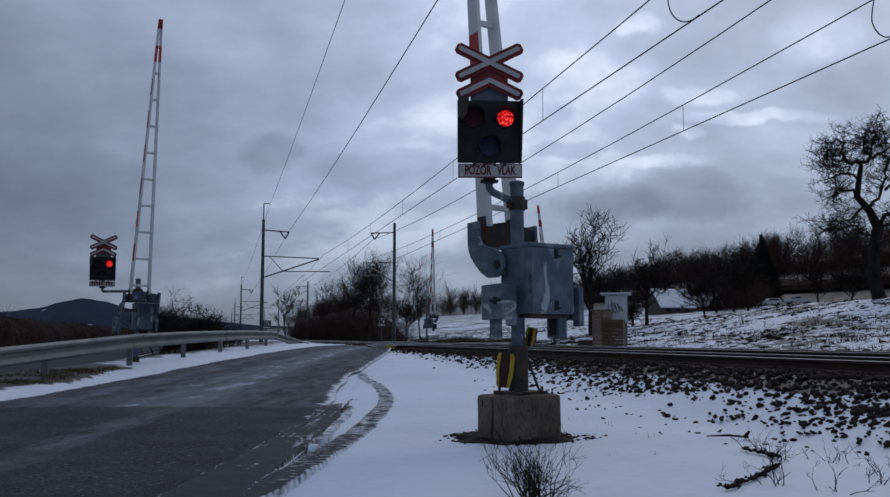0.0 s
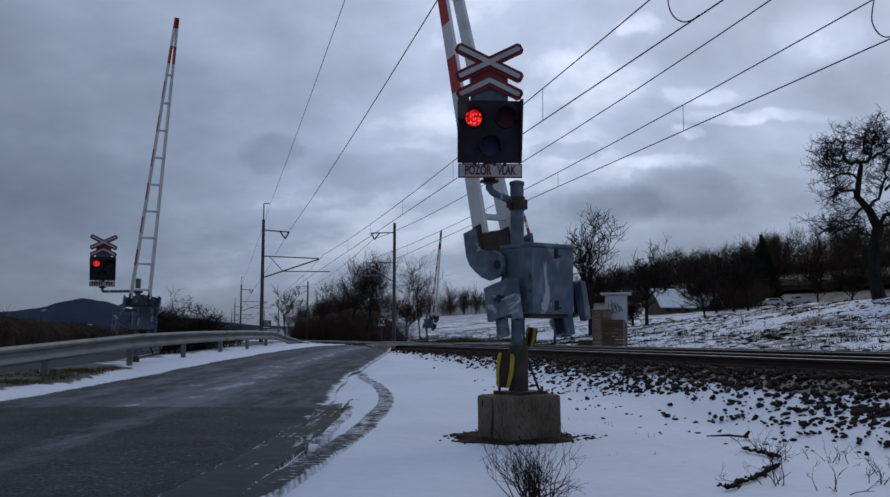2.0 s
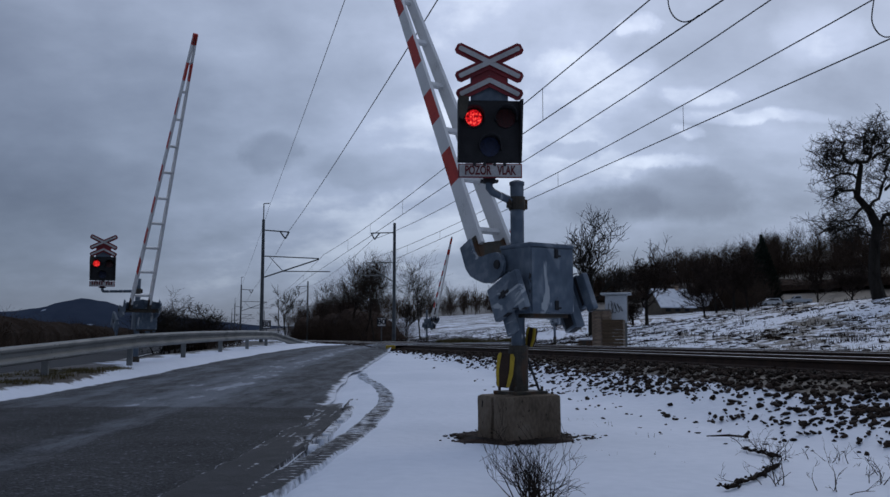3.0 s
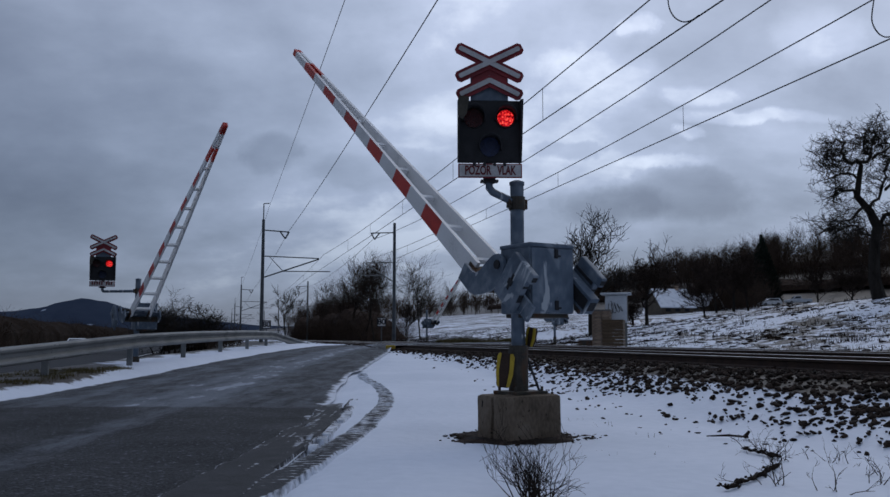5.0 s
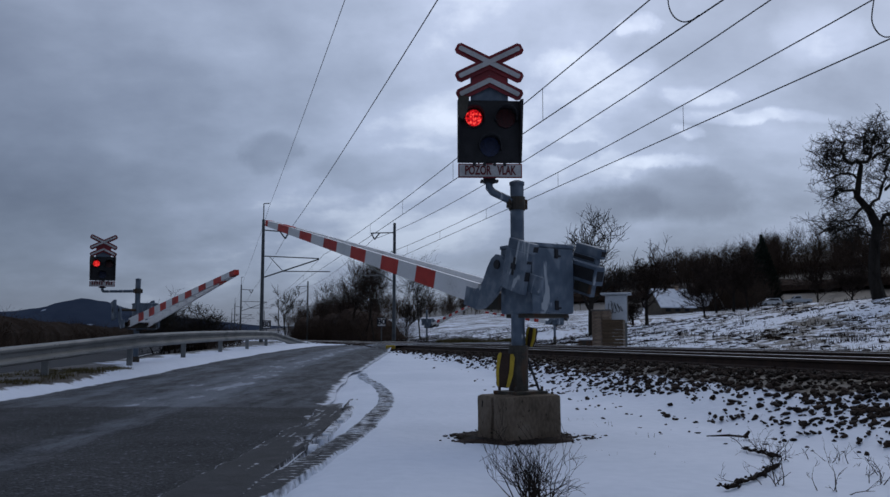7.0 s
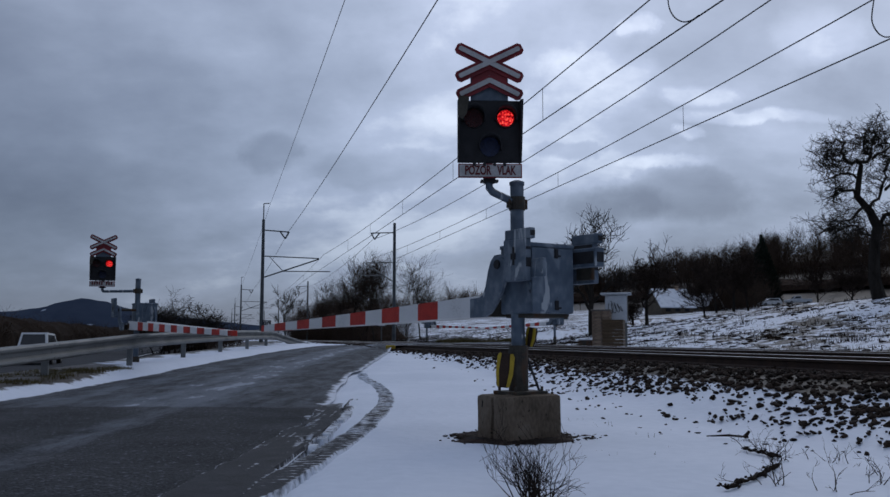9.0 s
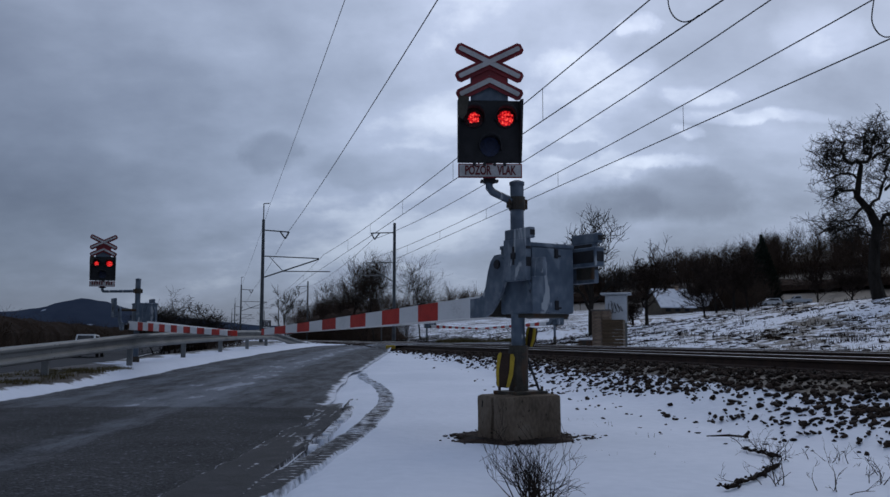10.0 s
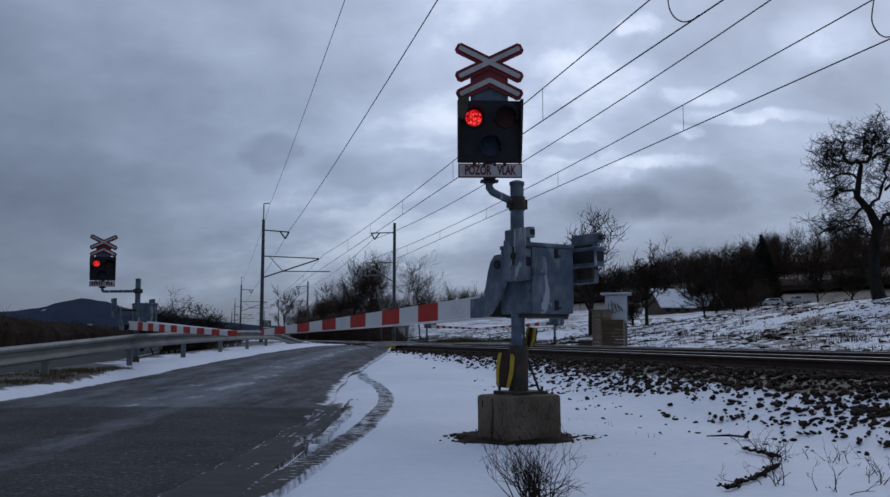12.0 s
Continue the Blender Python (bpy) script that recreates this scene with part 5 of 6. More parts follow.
def build_grass():
    rng = random.Random(8)
    spots = []
    while len(spots) < 6000:
        s, w = rng.uniform(4, 110), 14.2 + abs(rng.gauss(0, 9))
        p = along(s, w)
        if 0.6 * noise.noise(Vector((p.x * 0.35, p.y * 0.35, 1))) + 0.6 * noise.noise(Vector((p.x * 1.5, p.y * 1.5, 1))) > 0.10 and abs(p.x - road_mid(p.y)[0]) > 4:
            spots.append((p.x, p.y, rng.uniform(0.5, 1.4)))
    blades("dry_grass", spots, 0.19, M["hedge"], "dry brown grass poking through the snowy bank", "grass", 1, 5, 0.012)
    # dark tufts that also stand in for the shadows of mounds and clods
    spots = []
    while len(spots) < 15000:
        s, w = rng.uniform(4, 120), 13.9 + abs(rng.gauss(0, 13))
        p = along(s, w)
        if noise.noise(Vector((p.x * 0.8, p.y * 0.8, 6))) > -0.12 and abs(p.x - road_mid(p.y)[0]) > 4:
            spots.append((p.x, p.y, rng.uniform(0.4, 1.3)))
    blades("clod_shadow_tufts", spots, 0.075, M["hedge"], "short dark tufts standing for clods and their shadows on the snowy bank", "grass", 4, 5, 0.016)
    spots = []
    while len(spots) < 1600:
        x, y = -6.55 - abs(rng.gauss(0, 0.6)), rng.uniform(8, 18.5)
        if noise.noise(Vector((x * 1.2, y * 0.8, 7))) > -0.1:
            spots.append((x, y, rng.uniform(0.5, 1.2)))
    blades("verge_grass", spots, 0.075, M["drygrass"], "short yellow-green grass on the verge under the guardrail", "grass", 2, 9, 0.007)
    spots = [(rng.uniform(-0.6, 6.5), 63.5 + rng.gauss(0, 0.5), rng.uniform(0.5, 1.2)) for k in range(1500)]
    blades("bank_grass", spots, 0.42, M["drygrass"], "pale dry grass on the low bank across the tracks", "grass", 5, 4, 0.02)
    spots = [(rng.uniform(0.9, 3.2), rng.uniform(6.2, 9.5), rng.uniform(0.3, 0.8)) for k in range(40)]
    blades("grass_stalks", spots, 0.10, M["brush"], "sparse dry stalks in the snow", "grass", 3, 2, 0.004)


build_grass()


M["stalk"] = mat("dark_stalks", [(0.014, 0.010, 0.008), (0.035, 0.025, 0.019)], rough=0.95, scale=9, bump=0, spec=0.1)


def shrub(x, y, seed, tall, wide, stems, label, twigs=4):
    rng = random.Random(seed)
    vs, fs = [], []
    z = height(x, y)
    for k in range(stems):
        d = Vector((rng.gauss(0, wide), rng.gauss(0, wide), 1)).normalized()
        p = Vector((rng.gauss(0, 0.05), rng.gauss(0, 0.05), -0.03))
        limb(vs, fs, rng, p, d, tall * rng.uniform(0.45, 1.0), 0.0042, 1, 3, [0, twigs, 2], 0.42, 0.05, 0.0016)
    o = new("shrub", as_mesh("shrub", vs, fs, M["stalk"]))
    o.matrix_basis = pose(x, y, z)
    return tagged(o, label, "shrub", "shrubs in the snow")


shrub(0.47, 4.88, 1, 0.32, 0.46, 44, "leafless twiggy shrub in the snow")
for k, (x, y, t, n) in enumerate(((2.42, 6.45, 0.16, 7), (2.74, 6.5, 0.13, 4), (2.80, 6.3, 0.14, 4), (2.72, 5.75, 0.17, 4), (2.66, 5.45, 0.19, 5), (1.98, 5.35, 0.20, 6), (2.2, 5.12, 0.22, 4))):
    shrub(x, y, 10 + k, t, 0.55, n, "sparse dry weed stalks in the snow", 2)


def fallen_branch():
    rng = random.Random(5)
    vs, fs = [], []
    for spine, thick in (([(1.60, 5.08), (1.70, 5.24), (1.86, 5.46), (1.98, 5.62), (2.14, 5.86), (2.24, 6.04)], 0.0125), ([(2.41, 6.50), (2.42, 6.66), (2.40, 6.84), (2.33, 6.98)], 0.010)):
        pts = [Vector((x, y, height(x, y) + 0.02)) for x, y in spine]
        bent, girth = [], []
        for k in range(31):
            f = k / 30 * (len(pts) - 1)
            i = min(int(f), len(pts) - 2)
            bent.append(pts[i].lerp(pts[i + 1], f - i) + Vector((rng.gauss(0, 0.010), rng.gauss(0, 0.016), rng.gauss(0, 0.004))))
            girth.append(max(0.004, thick * rng.uniform(0.55, 1.25)))
        tube(vs, fs, bent, girth, 6)
        for k in range(60):
            q = bent[rng.randrange(31)] + Vector((rng.gauss(0, 0.016), rng.gauss(0, 0.02), rng.uniform(0, 0.012)))
            e = Vector((rng.gauss(0, 1), rng.gauss(0, 1), rng.gauss(0, 0.5))).normalized() * rng.uniform(0.008, 0.02)
            tube(vs, fs, [q - e, q, q + e], [0.003, rng.uniform(0.006, 0.011), 0.002], 4)
        for k in range(7):
            q = bent[rng.randrange(4, 31)]
            e = Vector((rng.gauss(0.2, 0.5), rng.gauss(0.3, 0.5), rng.uniform(0.1, 0.6))).normalized()
            limb(vs, fs, rng, q, e, rng.uniform(0.08, 0.2), 0.0032, 1, 3, [0, 3, 2], 0.5, 0.0, 0.0014)
    tagged(new("fallen_branch", as_mesh("fallen_branch", vs, fs, M["stalk"])), "dark fallen branch with twigs lying on the snow", "branch")
    vs, fs = [], []
    tube(vs, fs, [Vector((2.28, 7.80, 0.105)), Vector((2.46, 7.76, 0.115)), Vector((2.62, 7.72, 0.105))], [0.005, 0.011, 0.008], 5)
    tube(vs, fs, [Vector((2.585, 7.72, 0.10)), Vector((2.63, 7.72, 0.155))], [0.02, 0.012], 5)
    tagged(new("stick", as_mesh("stick", vs, fs, M["stalk"])), "thin brown stick on the snow", "stick")


fallen_branch()


# ---- wheel marks in the snow ----
def tread_surface():
    m = mat("tyre_tread_mud", [(0.013, 0.014, 0.0165), (0.036, 0.038, 0.043)], rough=0.85, scale=7, bump=0.4)
    nt = m.node_tree
    n, l = nt.nodes.new, nt.links.new
    b = nt.nodes["Principled BSDF"]
    col = b.inputs["Base Color"].links[0].from_socket
    at, ns, tc, ad, mr, mx = n("ShaderNodeAttribute"), n("ShaderNodeTexNoise"), n("ShaderNodeTexCoord"), n("ShaderNodeMath"), n("ShaderNodeMapRange"), n("ShaderNodeMix")
    at.attribute_name = "tread"
    ns.inputs["Scale"].default_value, ns.inputs["Detail"].default_value = 14, 7
    l(tc.outputs["Object"], ns.inputs[0])
    ad.operation = "ADD"
    l(at.outputs["Fac"], ad.inputs[0])
    l(ns.outputs[0], ad.inputs[1])
    mr.inputs[1].default_value, mr.inputs[2].default_value = 0.80, 1.12
    l(ad.outputs[0], mr.inputs[0])
    mx.data_type = "RGBA"
    l(mr.outputs[0], mx.inputs[0])
    mx.inputs[6].default_value = (0.66, 0.70, 0.765, 1)
    l(col, mx.inputs[7])
    l(mx.outputs[2], b.inputs["Base Color"])
    return m


def wheel_marks():
    M["tread"] = tread_surface()
    runs = (([(-1.30, 4.2), (-1.14, 4.9), (-1.06, 5.35), (-0.98, 6.2), (-0.87, 7.58), (-0.77, 9.29), (-0.74, 11.0), (-0.83, 12.7), (-1.12, 14.7), (-1.50, 16.6), (-1.75, 18.6)], 0.135, 0.0),
            ([(-1.36, 4.6), (-1.36, 5.3), (-1.34, 6.66), (-1.31, 8.3), (-1.31, 10.0), (-1.34, 12.4)], 0.25, 0.05),
            ([(-1.07, 7.0), (-1.07, 7.5), (-1.09, 8.4), (-1.08, 9.6), (-1.08, 10.3)], 0.055, 0.30))
    for level, (pts, half, fade) in enumerate(runs):
        ys = np.arange(pts[0][1], pts[-1][1], 0.02)
        xs = np.interp(ys, [p[1] for p in pts], [p[0] for p in pts])
        xs = np.convolve(np.pad(xs, 30, mode="edge"), np.ones(61) / 61, mode="valid")
        cols, vs, tr = 17, [], []
        for x, y in zip(xs, ys):
            worn = max(0.0, (y - 9.5) / 9.0) + fade - max(0.0, (8.0 - y) / 6.0)
            if fade == 0.05:
                worn += max(0.0, (y - 10.2) / 1.9)
            for c in range(cols):
                u = c / (cols - 1) * 2 - 1
                px = x + u * half * (1 + 0.12 * noise.noise(Vector((y * 1.7, u, 0))))
                lug = 0.5 + 0.5 * math.sin(2 * math.pi * (y / 0.115 + 0.35 * abs(u)) + 1.6 * noise.noise(Vector((y * 3.3, u * 2, 4)))) if not fade else 0.72 + 1.2 * noise.noise(Vector(((px - x) * 26, y * 0.6, 2)))
                rim = min(1.0, (1 - abs(u)) / 0.34)
                v = (0.47 + 0.36 * lug) * rim - worn * 0.45 + (0.05 if fade == 0.05 else -0.04) + 0.35 * noise.noise(Vector((px * 3, y * 2.2, 1)))
                if fade > 0.2:
                    v = min(0.42, 0.8 * rim - 0.40 + 1.5 * noise.noise(Vector((px * 2, y * 2.6, 11))))
                z = height(px, y)
                cx, wid = road_mid(y)
                if px < cx + wid / 2 + 0.3:
                    z = max(z, lerp(y, RISE) - 0.02) + 0.012
                # the print shows only where the tyre went through the snow; the rest and both ends lie buried
                v *= min(1.0, (y - ys[0]) / 0.3, (ys[-1] - y) / 0.3)
                buried = min(1.0, max(0.0, ((0.46 if fade == 0.05 else 0.32) - v) / 0.10))
                vs.append((px, y, z + 0.012 + 0.003 * level - (0.14 if px < cx + wid / 2 + 0.35 else 0.04) * buried))
                tr.append(max(0.0, v))
        k = cols
        fs = [(j * k + i, j * k + i + 1, (j + 1) * k + i + 1, (j + 1) * k + i) for j in range(len(ys) - 1) for i in range(k - 1)]
        me = bpy.data.meshes.new("tyre_track")
        me.from_pydata(vs, [], fs)
        me.attributes.new("tread", "FLOAT", "POINT").data.foreach_set("value", tr)
        me.materials.append(M["tread"])
        tagged(new("tyre_track", me), "dark muddy tyre tread marks pressed through the snow", "tyre track", "tyre tracks", "stuff")


wheel_marks()


# ---- ballast ----
def stone_shapes():
    out = []
    rng = random.Random(77)
    for k in range(6):
        bm = bmesh.new()
        bmesh.ops.create_icosphere(bm, subdivisions=1, radius=1.0)
        sx, sy, sz = rng.uniform(0.9, 1.6), rng.uniform(0.6, 1.0), rng.uniform(0.4, 0.75)
        for v in bm.verts:
            v.co = Vector((v.co.x * sx, v.co.y * sy, v.co.z * sz)) * rng.uniform(0.6, 1.25)
        me = bpy.data.meshes.new("stone")
        bm.to_mesh(me)
        bm.free()
        me.materials.append(M["stone"])
        out.append(me)
    return out


def gathered(name, placed, data):
    """Many stones as one mesh: placed holds (shape, matrix)."""
    V, F, n = [], [], 0
    for k, m in placed:
        a, f = data[k]
        V.append(a @ np.array(m.to_3x3()).T + np.array(m.translation))
        F.append(f + n)
        n += len(a)
    me = bpy.data.meshes.new(name)
    me.from_pydata(np.concatenate(V).tolist(), [], np.concatenate(F).tolist())
    me.materials.append(M["stone"])
    return me


def soil_patch():
    """Bare soil round the foundation block, with a ragged edge."""
    bm = bmesh.new()
    rings = []
    for i in range(1, 9):
        ring = []
        for j in range(56):
            a = 2 * math.pi * j / 56
            d = Vector((math.cos(a), math.sin(a), 0))
            reach = 1 + 0.30 * noise.noise(d * 1.6 + Vector((4, 2, 0))) + 0.22 * noise.noise(d * 7)
            x, y = 0.64 + d.x * 0.64 * reach * i / 8, 7.93 + d.y * 0.56 * reach * i / 8
            z = height(x, y) + (0.022 + 0.012 * noise.noise(Vector((x * 16, y * 16, 2))) if i < 7 else 0.008 if i == 7 else -0.03)
            ring.append(bm.verts.new((x, y, z)))
        rings.append(ring)
    for p, q in zip(rings, rings[1:]):
        for j in range(56):
            bm.faces.new((p[j], q[j], q[(j + 1) % 56], p[(j + 1) % 56]))
    tagged(link("soil_patch", bm, M["stone"]), "dark bare soil and grit round the foundation block", "soil", kind="stuff")


def build_ballast():
    shapes = stone_shapes()
    data = [(np.array([tuple(v.co) for v in me.vertices]), np.array([tuple(p.vertices) for p in me.polygons])) for me in shapes]
    bed = thing("ballast_bed", pose(0, 0, 0), "dark brown ballast stones half buried in snow along the track", "ballast")
    rng = random.Random(31)
    near, rest = [], []
    tries = 0
    while len(near) + len(rest) < 19000 and tries < 320000:
        tries += 1
        s, w = 1.0 + 62 * rng.random() ** 1.7, rng.uniform(4.0, 7.05)
        p = along(s, w)
        run = w + 0.35 * s
        clump = 0.6 * noise.noise(Vector((run * 1.1, w * 0.9, 3))) + 0.34 * noise.noise(Vector((p.x * 2.6, p.y * 2.6, 8))) + rng.gauss(0, 0.36)
        need = lerp(w, [(4.0, 1.25), (4.4, 0.85), (4.8, 0.58), (5.2, 0.28), (5.5, -0.05), (5.8, -0.5), (6.2, -1.3), (7.05, -2)])
        need += 0.85 * min(1.0, max(0.0, (p.y - 15) / 8)) * max(0.0, 1 - max(0.0, w - 6.0) / 0.4)
        need -= 0.34 * min(1.0, max(0.0, (p.x - 2.6) / 1.4)) * max(0.0, 1 - p.y / 26)
        if clump < need:
            continue
        r = 0.013 + (0.030 if w < 5.3 else 0.042) * rng.random() ** 2.0
        z = height(p.x, p.y) + r * 0.25
        m = Matrix.LocRotScale((p.x, p.y, z), Euler((rng.uniform(-0.5, 0.5), rng.uniform(-0.5, 0.5), rng.uniform(0, 6.28))), (r, r, r))
        (near if len(near) < 285 and w < 5.75 and s < 12 else rest).append((rng.randrange(6), m))
    for k in range(1500):
        a, d = rng.uniform(0, 6.28), abs(rng.gauss(0, 0.13))
        if k < 1350:
            p = Vector((0.66 + (0.36 + d * 1.3) * math.cos(a), 7.98 + (0.36 + d) * math.sin(a), 0))
            r = 0.006 + 0.018 * rng.random() ** 2
            if 0.9 * noise.noise(p * 4) + rng.gauss(0, 0.3) < -0.2 + d * 1.5:
                continue
        else:
            p = along(rng.uniform(3, 14), rng.uniform(3.6, 5.2))
            if rng.random() < 0.7 or p.y < 6.6:
                continue
            r = rng.uniform(0.010, 0.028)
        m = Matrix.LocRotScale((p.x, p.y, height(p.x, p.y) + r * 0.2), Euler((0, 0, a)), (r, r, r))
        rest.append((rng.randrange(6), m))
    # earth clods on the bank across the tracks
    lumps = []
    while len(lumps) < 7000:
        s, w = 3 + 75 * rng.random() ** 1.3, 14.3 + 26 * rng.random() ** 1.4
        p = along(s, w)
        if 0.7 * noise.noise(Vector((p.x * 0.30, p.y * 0.30, 21))) + 0.6 * noise.noise(Vector((p.x * 1.1, p.y * 1.1, 4))) + rng.gauss(0, 0.25) < 0.06 or abs(p.x - road_mid(p.y)[0]) < 4:
            continue
        r = 0.025 + 0.075 * rng.random() ** 2.5
        lumps.append((rng.randrange(6), Matrix.LocRotScale((p.x, p.y, height(p.x, p.y) + r * 0.15), Euler((0, 0, rng.gauss(0, 0.5))), (r * 1.5, r, r * 0.8))))
    me = gathered("earth_clods", lumps, data)
    me.materials.clear()
    me.materials.append(M["hedge"])
    tagged(new("earth_clods", me), "dark earth clods and stubble breaking the snow of the bank", "clods", kind="stuff")
    for k, m in near:
        o = new("stone", shapes[k])
        o.parent, o.matrix_basis = bed, m
    me = gathered("ballast_gravel", rest, data)
    o = tagged(new("ballast_gravel", me), kind="stuff")
    o.parent = bed


# ---- trackside cabinet on brick plinth ----
def brick_plinth():
    x0, y0 = 6.47, 36.4
    z0 = height(x0, y0) - 0.1
    root = thing("brick_plinth", pose(x0, y0, z0, 0, 0, -18), "weathered brick plinth with a boarded side beside the track", "plinth")
    bm = bmesh.new()
    box(bm, (-0.34, -0.34, 0.0), (0.34, 0.34, 1.62))
    part("core", bm, M["mortar"], root)
    bm = bmesh.new()
    box(bm, (-0.165, -0.05, -0.032), (0.165, 0.05, 0.032), 0.006)
    me = bpy.data.meshes.new("brick")
    bm.to_mesh(me)
    bm.free()
    me.materials.append(M["brick"])
    for c in range(21):
        z = 0.05 + c * 0.076
        for face in range(4):
            for k in range(2):
                u = -0.17 + 0.35 * k + (0.085 if c % 2 else -0.0)
                o = new("brick", me)
                o.parent = root
                o.matrix_basis = pose(0, 0, 0, 0, 0, 90 * face) @ pose(min(u, 0.19), -0.31, z)
    bm = bmesh.new()
    box(bm, (-0.40, -0.40, 1.62), (0.40, 0.40, 1.68), 0.01)
    part("coping", bm, M["mortar"], root)
    other = thing("wooden_bin", pose(6.92, 36.2, z0, 0, 0, -18), "brown boarded box against the brick plinth", "box")
    for k in range(9):
        bm = bmesh.new()
        box(bm, (-0.42, -0.36, 0.05 + 0.135 * k), (0.42, 0.36, 0.175 + 0.135 * k), 0.012)
        part("board", bm, M["plank"], other)
    cab = thing("relay_cabinet", pose(7.24, 37.2, z0, 0, 0, -14), "pale grey metal cabinet with a flat roof", "cabinet")
    bm = bmesh.new()
    box(bm, (-0.45, -0.35, 1.15), (0.45, 0.35, 2.32), 0.02)
    part("body", bm, M["cabinetgrey"], cab)
    bm = bmesh.new()
    box(bm, (-0.64, -0.5, 2.325), (0.62, 0.5, 2.40), 0.015)
    part("roof", bm, M["cabinetgrey"], cab)
    bm = bmesh.new()
    box(bm, (-0.41, -0.366, 1.2), (0.41, -0.353, 2.27), 0.006)
    part("door", bm, M["cabinetgrey"], cab)
    scrawl = [[(-0.22 + 0.13 * k + 0.10 * math.sin(2 * math.pi * j / 14), -0.376, 1.78 + 0.27 * math.cos(2 * math.pi * j / 14 + 0.4 * k) * (1 - 0.15 * k)) for j in range(13)] for k in range(4)]
    curve_thing("painted_scrawl", scrawl, 0.014, M["black"], cab)
    bm = bmesh.new()
    box(bm, (0.452, -0.34, 1.2), (0.462, 0.33, 2.28), 0.003)
    part("side_door", bm, M["darkmetal"], cab, "dark rusty side panel")
    for sx in (-0.38, 0.38):
        bm = bmesh.new()
        box(bm, (sx - 0.05, -0.05, 0.0), (sx + 0.05, 0.05, 1.15), 0.008)
        part("leg", bm, M["zinc"], cab)


M["plank"] = mat("weathered_boards", [(0.06, 0.04, 0.022), (0.13, 0.085, 0.05)], rough=0.85, scale=3, stretch=(0.3, 1, 3))
brick_plinth()


def trackside_box():
    x, y = 6.15, 38.4
    root = thing("trackside_box", pose(x, y, height(x, y) - 0.05, 0, 0, -14), "low dark box with snow on its lid beside the track", "box")
    bm = bmesh.new()
    box(bm, (-0.34, -0.25, 0.0), (0.34, 0.25, 0.36), 0.02)
    part("body", bm, M["darkmetal"], root)
    bm = bmesh.new()
    box(bm, (-0.36, -0.27, 0.365), (0.36, 0.27, 0.41), 0.018)
    part("lid", bm, M["roofsnow"], root, "snowy lid")


# ---- signs ----
def speed_sign(x, y, z, rz, post):
    root = thing("speed_sign", pose(x, y, z, 0, 0, rz), "white board with black figures 80", "sign", "track signs")
    bm = bmesh.new()
    box(bm, (-0.33, -0.012, -0.33), (0.33, 0.012, 0.33), 0.01)
    face = part("board", bm, M["white"], root)
    bm = bmesh.new()
    for lo, hi in (((-0.33, -0.016, -0.33), (0.33, -0.0125, -0.27)), ((-0.33, -0.016, 0.27), (0.33, -0.0125, 0.33)), ((-0.33, -0.016, -0.27), (-0.27, -0.0125, 0.27)), ((0.27, -0.016, -0.27), (0.33, -0.0125, 0.27))):
        box(bm, lo, hi)
    part("border", bm, M["black"], face)
    letters("80", 0.6, M["black"], face, pose(0, -0.018, 0, 90, 0, 0))
    if post:
        bm = bmesh.new()
        rod(bm, (0, 0.05, -post), (0, 0.05, 0.3), 0.04, sides=8)
        part("post", bm, M["mast"], root)


speed_sign(-14.0, 69.3, 2.05, 10, 1.7)
speed_sign(-4.6, 64.0, 2.15, 4, 1.75)


def jumper(w, knots):
    pts = []
    for k in range(25):
        f = k / 24 * (len(knots) - 1)
        i = min(int(f), len(knots) - 2)
        p = [knots[max(i - 1, 0)], knots[i], knots[i + 1], knots[min(i + 2, len(knots) - 1)]]
        u = f - i
        c = [0.5 * (2 * p[1][a] + (p[2][a] - p[0][a]) * u + (2 * p[0][a] - 5 * p[1][a] + 4 * p[2][a] - p[3][a]) * u * u + (3 * p[1][a] - p[0][a] - 3 * p[2][a] + p[3][a]) * u ** 3) for a in (0, 1)]
        pts.append(along(c[0], w, EYE + c[1]))
    tagged(curve_thing("jumper_cable", [pts], 0.013, M["wire"]), "dark looped jumper cable on the overhead line", "cable", "jumper cables")


bm = bmesh.new()
box(bm, (-2.25, 33.6, 0.35), (-1.90, 33.85, 0.70), 0.03)
tagged(link("marker_stone", bm, M["yellow"]), "low yellow-painted marker stone at the crossing edge", "marker")
jumper(7.84, [(13.2, 5.56), (13.45, 5.56), (13.75, 5.64), (14.05, 5.84), (14.23, 6.1), (14.27, 6.42)])
jumper(11.84, [(13.2, 5.54), (13.45, 5.6), (13.65, 5.78), (13.76, 6.05), (13.68, 6.4)])


